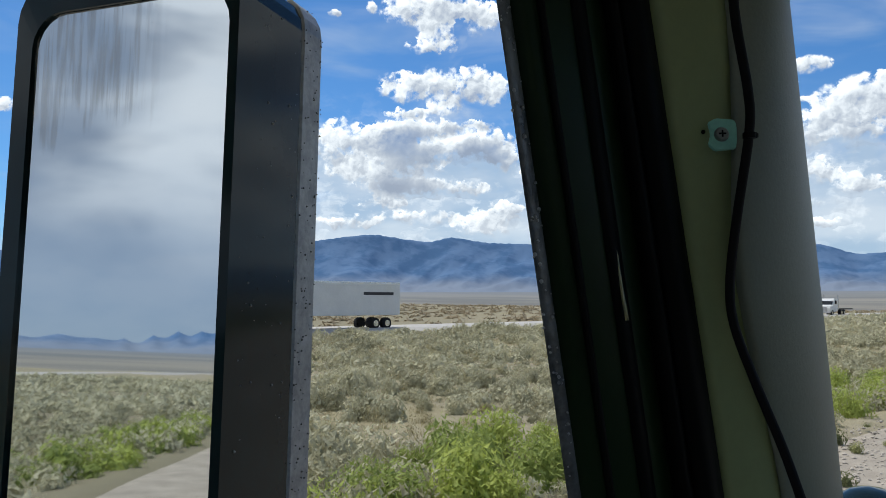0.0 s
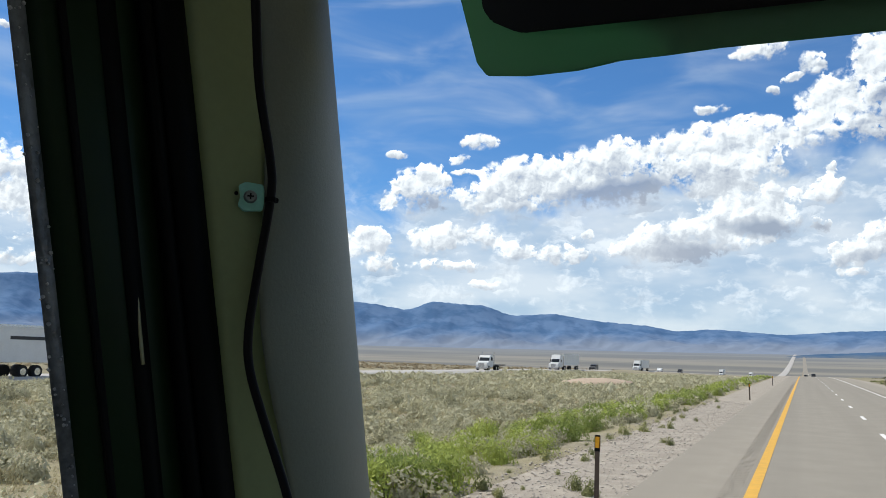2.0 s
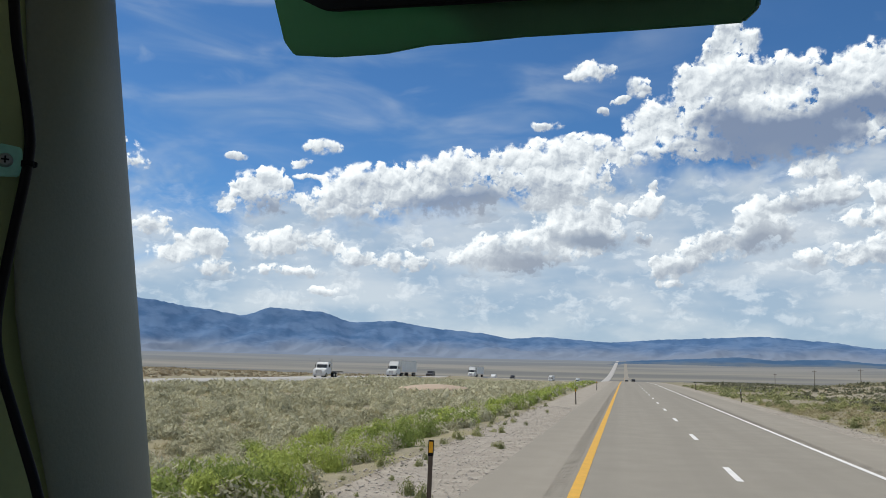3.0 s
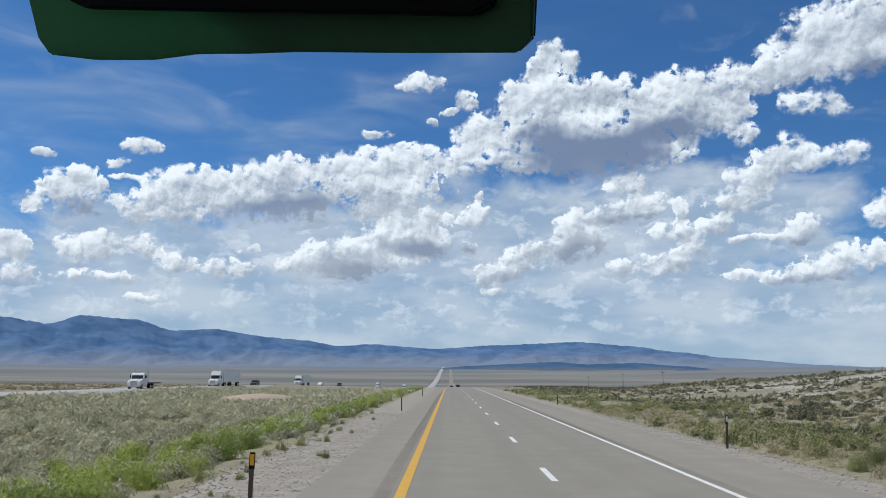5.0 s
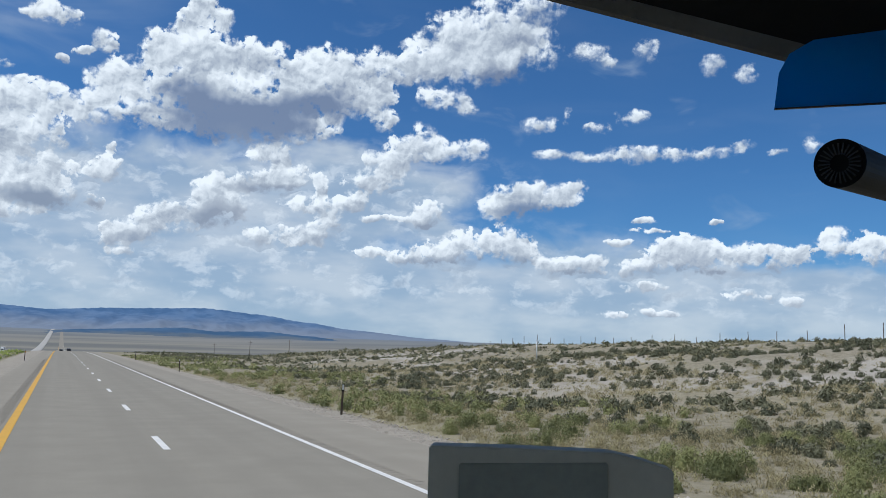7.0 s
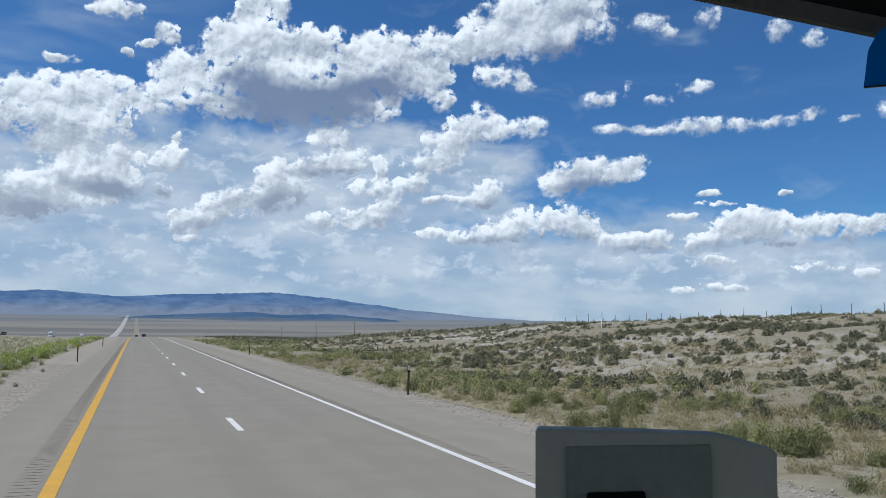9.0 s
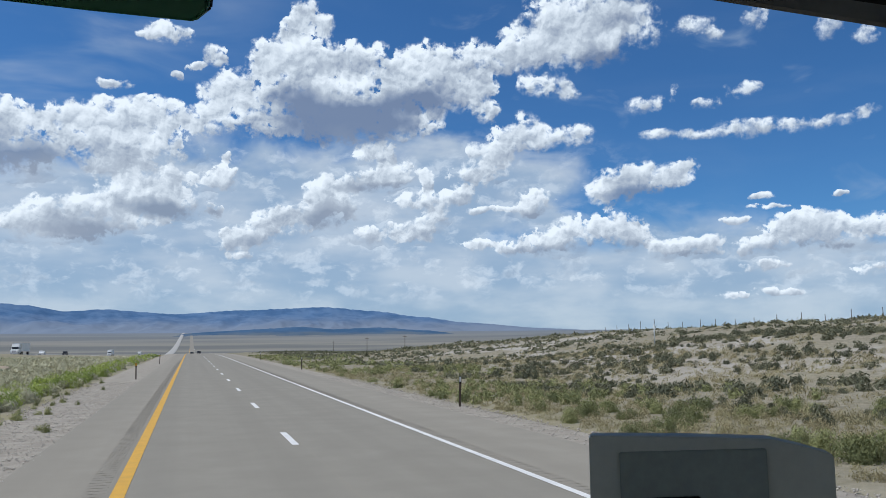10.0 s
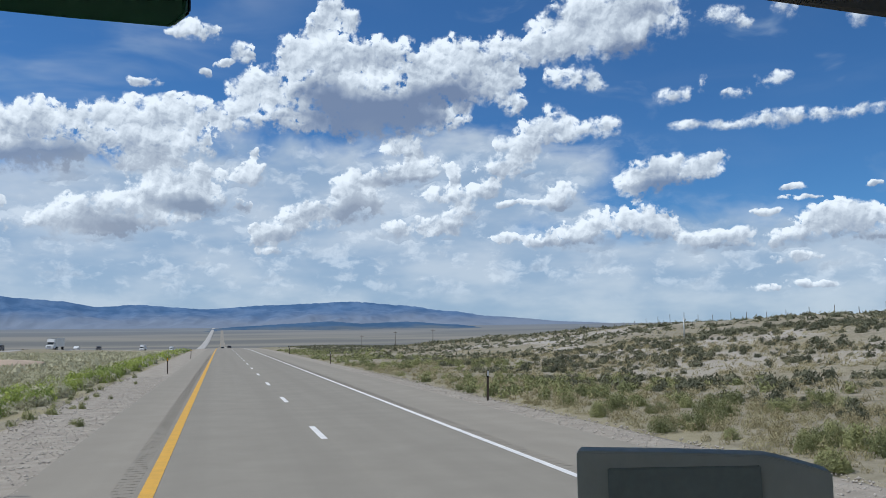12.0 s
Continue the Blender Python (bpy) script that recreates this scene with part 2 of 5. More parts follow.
def make_world():
    world = bpy.data.worlds.new("sky")
    scene.world = world
    world.use_nodes = True
    t = world.node_tree
    t.nodes.clear()
    out = t.nodes.new("ShaderNodeOutputWorld")
    sky = t.nodes.new("ShaderNodeTexSky")
    sky.sky_type, sky.sun_disc = "NISHITA", False
    sky.sun_elevation, sky.sun_rotation = SUN_EL, SUN_AZ
    sky.altitude, sky.air_density, sky.dust_density, sky.ozone_density = 1500, 1.0, 0.3, 2.0
    clear = t.nodes.new("ShaderNodeBackground")
    tint = mix_node(t, 1.0, sky.outputs[0], (0.51, 0.85, 1.11), "MULTIPLY")
    t.links.new(tint, clear.inputs["Color"])
    clear.inputs["Strength"].default_value = 0.090

    where = t.nodes.new("ShaderNodeTexCoord")
    split = t.nodes.new("ShaderNodeSeparateXYZ")
    t.links.new(where.outputs["Generated"], split.inputs[0])
    az = math_node(t, "MULTIPLY", math_node(t, "ARCTAN2", split.outputs["X"], split.outputs["Y"]), 57.29578)
    el = math_node(t, "MULTIPLY", math_node(t, "ARCSINE", split.outputs["Z"]), 57.29578)
    joined = t.nodes.new("ShaderNodeCombineXYZ")
    t.links.new(az, joined.inputs[0])
    t.links.new(el, joined.inputs[1])
    p = joined.outputs[0]
    # billows: the place is shifted by coarse and fine noise
    coarse = vector_node(t, "SUBTRACT", noise_node(t, p, 0.35, 2).outputs["Color"], (0.5, 0.5, 0.5))
    fine = vector_node(t, "SUBTRACT", noise_node(t, p, 0.9, 3, 0.5).outputs["Color"], (0.5, 0.5, 0.5))
    shift = vector_node(t, "ADD", vector_node(t, "MULTIPLY", coarse, (0.9, 0.6, 0)), vector_node(t, "MULTIPLY", fine, (1.0, 0.8, 0)))
    q = vector_node(t, "MULTIPLY", vector_node(t, "ADD", p, shift), (1, 1, 0))
    heaps = heap_group("cumulus", CUMULUS, 1.32, True)
    bases = heap_group("cloud undersides", UNDERSIDES, 1.5)
    milk = heap_group("milky layer", MILKY, 1.3)

    def group_value(group, place):
        node = t.nodes.new("ShaderNodeGroup")
        node.node_tree = group
        t.links.new(place, node.inputs[0])
        return node.outputs[0]

    def grain(place, scale, detail, rough):
        return noise_node(t, place, scale, detail, rough).outputs[0]

    def billow(place, scale, detail):
        """Rounded heads with creases between them, from 0 in a crease to 1 on top."""
        node = t.nodes.new("ShaderNodeTexVoronoi")
        node.voronoi_dimensions, node.feature = "2D", "SMOOTH_F1"
        node.inputs["Scale"].default_value, node.inputs["Detail"].default_value = scale, detail
        node.inputs["Roughness"].default_value, node.inputs["Smoothness"].default_value = 0.55, 0.12
        node.normalize = True
        t.links.new(place, node.inputs["Vector"])
        return math_node(t, "SUBTRACT", 1.0, node.outputs["Distance"])

    swirl = vector_node(t, "ADD", p, vector_node(t, "MULTIPLY", fine, (0.9, 0.9, 0)))
    sunward = vector_node(t, "ADD", swirl, (-0.18, 0.34, 0))
    big_a, big_b = billow(swirl, 0.72, 2.4), billow(sunward, 0.72, 2.4)
    small_a, small_b = billow(swirl, 1.5, 3), billow(vector_node(t, "ADD", swirl, (-0.05, 0.11, 0)), 1.5, 3)
    fluff_a, fluff_b = grain(p, 1.1, 8, 0.61), grain(vector_node(t, "ADD", p, (-0.07, 0.15, 0)), 1.1, 8, 0.61)
    gaps = grain(p, 0.42, 4, 0.55)
    heap = t.nodes.new("ShaderNodeGroup")
    heap.node_tree = heaps
    t.links.new(q, heap.inputs[0])
    thick = heap.outputs[0]
    lean = t.nodes.new("ShaderNodeSeparateXYZ")
    t.links.new(heap.outputs[1], lean.inputs[0])

    def weigh(*terms):
        """The sum of values, each less its middle and times its weight."""
        total = None
        for value, middle, weight in terms:
            term = math_node(t, "MULTIPLY", math_node(t, "SUBTRACT", value, middle), weight)
            total = term if total is None else math_node(t, "ADD", total, term)
        return total

    ragged = weigh((big_a, 0.62, 1.1), (fluff_a, 0.5, 3.0), (small_a, 0.62, 1.2), (gaps, 0.5, 1.4))
    loose = math_node(t, "MULTIPLY", math_node(t, "MULTIPLY", thick, 2.6, clamp=True), ramp_node(t, thick, 0.6, 1.5, 1.0, 0.45))
    dense = math_node(t, "ADD", thick, math_node(t, "MULTIPLY", ragged, loose))
    low_side = math_node(t, "MULTIPLY", lean.outputs["Y"], -1.0, clamp=True)
    frayed = math_node(t, "ADD", ramp_node(t, grain(p, 0.8, 3, 0.5), 0.40, 0.62, 0.20, 0.85), math_node(t, "MULTIPLY", ramp_node(t, az, 18, 34), ramp_node(t, el, 9, 14, 0.0, 0.7)))
    soft_edge = math_node(t, "DIVIDE", math_node(t, "SUBTRACT", dense, 0.21), math_node(t, "ADD", frayed, math_node(t, "MULTIPLY", low_side, 0.8)))
    cover = ramp_node(t, soft_edge, 0.0, 1.0)
    # sunlit tops and grey undersides
    deep = ramp_node(t, dense, 0.45, 1.8, 1.0, 0.55)
    wide_a, wide_b = billow(swirl, 0.26, 1), billow(vector_node(t, "ADD", swirl, (-0.35, 0.75, 0)), 0.26, 1)
    relief = math_node(t, "ADD", math_node(t, "MULTIPLY", math_node(t, "SUBTRACT", big_b, big_a), 2.1), math_node(t, "MULTIPLY", math_node(t, "SUBTRACT", small_b, small_a), 1.0))
    relief = math_node(t, "ADD", relief, math_node(t, "MULTIPLY", math_node(t, "SUBTRACT", fluff_b, fluff_a), 1.1))
    base = group_value(bases, q)
    # broad undersides are smooth
    shade = math_node(t, "MULTIPLY", relief, math_node(t, "MULTIPLY", deep, ramp_node(t, base, 0.1, 0.8, 1.0, 0.22)))
    shade = math_node(t, "ADD", shade, math_node(t, "MULTIPLY", math_node(t, "SUBTRACT", wide_b, wide_a), 1.1))
    shade = math_node(t, "ADD", shade, math_node(t, "MULTIPLY", lean.outputs["Y"], -0.75))
    shade = math_node(t, "ADD", shade, math_node(t, "MULTIPLY", lean.outputs["X"], 0.22))
    shade = math_node(t, "ADD", shade, math_node(t, "MULTIPLY", ramp_node(t, base, 0.0, 2.2, kind="LINEAR"), 2.5))
    shade = math_node(t, "ADD", shade, math_node(t, "MULTIPLY", math_node(t, "MINIMUM", dense, 1.8), 0.26))
    shade = math_node(t, "ADD", shade, math_node(t, "MULTIPLY", math_node(t, "SUBTRACT", gaps, 0.5), -0.5))
    shade = ramp_node(t, shade, -0.22, 1.25, kind="LINEAR")
    # shaded undersides are thin and melt into the layer behind
    cover = math_node(t, "MULTIPLY", cover, ramp_node(t, shade, 0.40, 0.95, 1.0, 0.72))
    colour = mix_node(t, ramp_node(t, shade, 0.0, 0.42, kind="LINEAR"), (1.06, 1.10, 1.09), (0.64, 0.695, 0.735))
    colour = mix_node(t, ramp_node(t, shade, 0.38, 1.0, kind="LINEAR"), colour, (0.28, 0.315, 0.385))

    # a milky layer low over the horizon, with small scraps in it, and thin cirrus higher up
    stretched = vector_node(t, "MULTIPLY", p, (0.24, 0.42, 1))
    layer = math_node(t, "ADD", group_value(milk, q), ramp_node(t, el, 7.0, 0.0, 0.0, 0.9))
    layer_grain = noise_node(t, stretched, 0.8, 4, 0.5, 0.5).outputs[0]
    veil = math_node(t, "MULTIPLY", ramp_node(t, math_node(t, "ADD", layer, math_node(t, "MULTIPLY", math_node(t, "SUBTRACT", layer_grain, 0.5), 1.7)), 0.16, 0.85), 0.86)
    wisp_grain = noise_node(t, vector_node(t, "MULTIPLY", p, (0.10, 0.36, 1)), 1.0, 4, 0.5, 0.5).outputs[0]
    wisps = math_node(t, "MULTIPLY", ramp_node(t, wisp_grain, 0.40, 0.85), ramp_node(t, az, 12.0, -12.0, 0.04, 0.46))
    veil = math_node(t, "MAXIMUM", veil, wisps)
    behind = ramp_node(t, split.outputs["Y"], 0.1, -0.5)
    scraps = noise_node(t, vector_node(t, "MULTIPLY", q, (0.55, 1.0, 1)), 0.8, 6, 0.58).outputs[0]
    scraps = math_node(t, "MULTIPLY", ramp_node(t, scraps, 0.48, 0.62), math_node(t, "MULTIPLY", ramp_node(t, el, 1.5, 4.0), math_node(t, "MINIMUM", group_value(milk, p), 1.0)))
    cover = math_node(t, "MAXIMUM", math_node(t, "MULTIPLY", cover, ramp_node(t, behind, 0.0, 1.0, 1.0, 0.0)), math_node(t, "MULTIPLY", scraps, ramp_node(t, behind, 0.0, 1.0, 0.36, 0.0)))
    streak = noise_node(t, vector_node(t, "MULTIPLY", p, (0.13, 0.34, 1)), 1.0, 4, 0.5).outputs[0]
    veil_colour = mix_node(t, ramp_node(t, streak, 0.36, 0.66), (0.42, 0.53, 0.64), (0.68, 0.735, 0.765))
    # rain clouds stand behind
    heavy = noise_node(t, vector_node(t, "MULTIPLY", p, (0.05, 0.095, 1)), 1.0, 4, 0.45, 0.3).outputs[0]
    storm = mix_node(t, ramp_node(t, heavy, 0.42, 0.60), (0.20, 0.24, 0.31), (0.80, 0.82, 0.83))
    storm = mix_node(t, ramp_node(t, el, 3.0, 15.0), (0.26, 0.32, 0.42), storm)
    veil_colour = mix_node(t, math_node(t, "MULTIPLY", behind, 0.85), veil_colour, storm)
    veil = math_node(t, "MAXIMUM", veil, math_node(t, "MULTIPLY", behind, 0.9))
    hazy, cloud = t.nodes.new("ShaderNodeBackground"), t.nodes.new("ShaderNodeBackground")
    t.links.new(veil_colour, hazy.inputs["Color"])
    t.links.new(colour, cloud.inputs["Color"])
    first, second = t.nodes.new("ShaderNodeMixShader"), t.nodes.new("ShaderNodeMixShader")
    for node, factor, a, b in ((first, veil, clear, hazy), (second, cover, first, cloud)):
        t.links.new(factor, node.inputs[0])
        t.links.new(a.outputs[0], node.inputs[1])
        t.links.new(b.outputs[0], node.inputs[2])
    t.links.new(second.outputs[0], out.inputs["Surface"])


make_world()
sun = new("sun", bpy.data.lights.new("sun", "SUN"))
sun.data.energy, sun.data.angle, sun.data.color = 3.5, radians(0.53), (1.0, 0.95, 0.87)
SUN_WAY = Vector((math.sin(SUN_AZ) * math.cos(SUN_EL), math.cos(SUN_AZ) * math.cos(SUN_EL), math.sin(SUN_EL)))
sun.matrix_world = look(SUN_WAY * 50, (0, 0, 0))


# ---- materials ----
def surface(name, colour, rough=0.8, metal=0.0, spec=0.3, dark=None, scale=4.0, fine=40.0, bump=0.2, depth=0.01, mix=0.6):
    """A painted, mineral or plastic surface with two scales of variation and fine relief, in metres."""
    m = bpy.data.materials.new(name)
    m.use_nodes = True
    t = m.node_tree
    b = t.nodes["Principled BSDF"]
    b.inputs["Roughness"].default_value, b.inputs["Metallic"].default_value = rough, metal
    b.inputs["Specular IOR Level"].default_value = spec
    place = t.nodes.new("ShaderNodeTexCoord").outputs["Object"]
    big, small = noise_node(t, place, scale, 4), noise_node(t, place, fine, 5, 0.6)
    dark = dark or tuple(c * 0.6 for c in colour)
    grain = math_node(t, "ADD", math_node(t, "MULTIPLY", big.outputs[0], 0.6), math_node(t, "MULTIPLY", small.outputs[0], 0.4))
    t.links.new(mix_node(t, ramp_node(t, grain, 0.3, 0.7, 0.0, mix), colour, dark), b.inputs["Base Color"])
    if bump:
        relief = t.nodes.new("ShaderNodeBump")
        relief.inputs["Strength"].default_value, relief.inputs["Distance"].default_value = bump, depth
        t.links.new(small.outputs[0], relief.inputs["Height"])
        t.links.new(relief.outputs[0], b.inputs["Normal"])
    return m


def plant_material(name, young, old, through=0.25):
    """Leaves, varied from plant to plant and over each plant."""
    m = bpy.data.materials.new(name)
    m.use_nodes = True
    t = m.node_tree
    b = t.nodes["Principled BSDF"]
    b.inputs["Roughness"].default_value, b.inputs["Specular IOR Level"].default_value = 0.75, 0.2
    own = t.nodes.new("ShaderNodeAttribute")
    own.attribute_name = "plant"
    place = t.nodes.new("ShaderNodeTexCoord").outputs["Object"]
    patch = noise_node(t, place, 0.9, 4)
    tuft = noise_node(t, place, 11.0, 4, 0.7)
    value = math_node(t, "ADD", math_node(t, "MULTIPLY", own.outputs["Fac"], 0.6), math_node(t, "MULTIPLY", patch.outputs[0], 0.35))
    value = math_node(t, "ADD", value, math_node(t, "MULTIPLY", math_node(t, "SUBTRACT", tuft.outputs[0], 0.42), 1.1))
    relief = t.nodes.new("ShaderNodeBump")
    relief.inputs["Strength"].default_value, relief.inputs["Distance"].default_value = 0.8, 0.08
    t.links.new(tuft.outputs[0], relief.inputs["Height"])
    t.links.new(relief.outputs[0], b.inputs["Normal"])
    colour = mix_node(t, ramp_node(t, value, 0.1, 0.95, kind="LINEAR"), young, old)
    t.links.new(colour, b.inputs["Base Color"])
    leaf = t.nodes.new("ShaderNodeBsdfTranslucent")
    t.links.new(colour, leaf.inputs["Color"])
    both = t.nodes.new("ShaderNodeMixShader")
    both.inputs[0].default_value = through
    t.links.new(b.outputs[0], both.inputs[1])
    t.links.new(leaf.outputs[0], both.inputs[2])
    t.links.new(both.outputs[0], t.nodes["Material Output"].inputs["Surface"])
    return m


def desert_material():
    """Dry soil: tan earth, straw and pale sand banks, with a greener verge; haze tints the far plain."""
    m = bpy.data.materials.new("desert soil")
    m.use_nodes = True
    t = m.node_tree
    b = t.nodes["Principled BSDF"]
    b.inputs["Roughness"].default_value, b.inputs["Specular IOR Level"].default_value = 0.95, 0.1
    place = t.nodes.new("ShaderNodeTexCoord").outputs["Object"]
    fine, mid, wide = noise_node(t, place, 1.6, 6, 0.65), noise_node(t, place, 0.12, 5, 0.6), noise_node(t, place, 0.006, 6, 0.6)
    earth = mix_node(t, ramp_node(t, fine.outputs[0], 0.35, 0.65), (0.27, 0.24, 0.165), (0.36, 0.32, 0.23))
    straw = mix_node(t, ramp_node(t, mid.outputs[0], 0.40, 0.62), earth, (0.33, 0.29, 0.17))
    bands = noise_node(t, vector_node(t, "MULTIPLY", place, (0.0012, 0.0035, 0.0)), 1.0, 3, 0.5)
    sage = mix_node(t, ramp_node(t, wide.outputs[0], 0.38, 0.62), straw, (0.24, 0.215, 0.14))
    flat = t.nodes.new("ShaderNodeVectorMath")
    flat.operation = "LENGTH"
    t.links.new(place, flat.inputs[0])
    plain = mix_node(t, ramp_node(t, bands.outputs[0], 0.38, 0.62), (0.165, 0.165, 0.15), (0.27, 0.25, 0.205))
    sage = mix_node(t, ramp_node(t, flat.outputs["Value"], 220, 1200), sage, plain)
    # blue-grey distance haze put into the soil colour towards the mountains
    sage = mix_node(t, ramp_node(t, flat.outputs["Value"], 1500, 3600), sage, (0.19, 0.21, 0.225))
    # pale sand shows on the bank east of the road
    split = t.nodes.new("ShaderNodeSeparateXYZ")
    t.links.new(place, split.inputs[0])
    sandy = noise_node(t, place, 0.055, 6, 0.62)
    east = ramp_node(t, split.outputs["X"], 15, 32)
    near = ramp_node(t, split.outputs["Y"], 260, 140)
    sand = math_node(t, "MULTIPLY", math_node(t, "MULTIPLY", east, near), ramp_node(t, sandy.outputs[0], 0.47, 0.57))
    brushy = math_node(t, "MULTIPLY", math_node(t, "MULTIPLY", ramp_node(t, split.outputs["X"], 9, 14), near), 0.65)
    stony = mix_node(t, ramp_node(t, noise_node(t, place, 2.6, 7, 0.7).outputs[0], 0.36, 0.64), (0.22, 0.19, 0.13), (0.37, 0.33, 0.25))
    sage = mix_node(t, brushy, sage, stony)
    colour = mix_node(t, sand, sage, (0.43, 0.39, 0.325))
    t.links.new(colour, b.inputs["Base Color"])
    relief = t.nodes.new("ShaderNodeBump")
    relief.inputs["Strength"].default_value, relief.inputs["Distance"].default_value = 0.7, 0.12
    t.links.new(noise_node(t, place, 4.0, 6, 0.7).outputs[0], relief.inputs["Height"])
    t.links.new(relief.outputs[0], b.inputs["Normal"])
    return m


def asphalt_material(name, colour, tracks=True):
    """Worn asphalt: fine aggregate, faint wheel tracks and long tar marks."""
    m = surface(name, colour, 0.9, spec=0.25, dark=tuple(c * 0.8 for c in colour), scale=0.7, fine=90, bump=0.35, depth=0.004, mix=0.7)
    t = m.node_tree
    b = t.nodes["Principled BSDF"]
    was = b.inputs["Base Color"].links[0].from_socket
    place = t.nodes.new("ShaderNodeTexCoord").outputs["Object"]
    tracks = noise_node(t, vector_node(t, "MULTIPLY", place, (0.8, 0.008, 0)), 1.0, 3, 0.5).outputs[0]
    spots = noise_node(t, vector_node(t, "MULTIPLY", place, (1.2, 0.12, 0)), 1.0, 4, 0.6).outputs[0]
    worn = mix_node(t, ramp_node(t, tracks, 0.35, 0.65, 0.0, 0.5), was, tuple(c * 0.78 for c in colour))
    t.links.new(mix_node(t, ramp_node(t, spots, 0.55, 0.75, 0.0, 0.35), worn, tuple(c * 0.85 for c in colour)), b.inputs["Base Color"])
    return m


def slope_material(name, hazed, shadowed, fan, low, high):
    """Far slopes: blue air haze and darker patches put into the colour, paler hazy rubble fans at the foot."""
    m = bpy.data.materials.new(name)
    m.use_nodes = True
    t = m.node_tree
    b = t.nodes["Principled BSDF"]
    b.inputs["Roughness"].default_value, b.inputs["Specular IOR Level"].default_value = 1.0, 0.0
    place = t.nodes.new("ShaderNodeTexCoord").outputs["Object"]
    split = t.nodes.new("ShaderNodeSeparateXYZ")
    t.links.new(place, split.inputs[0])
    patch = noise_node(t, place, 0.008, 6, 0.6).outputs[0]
    colour = mix_node(t, ramp_node(t, patch, 0.38, 0.62), hazed, shadowed)
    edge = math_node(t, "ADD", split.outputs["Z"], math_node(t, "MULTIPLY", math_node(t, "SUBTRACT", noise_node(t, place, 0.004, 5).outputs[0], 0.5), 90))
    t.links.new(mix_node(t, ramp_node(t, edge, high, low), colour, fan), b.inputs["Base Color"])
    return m


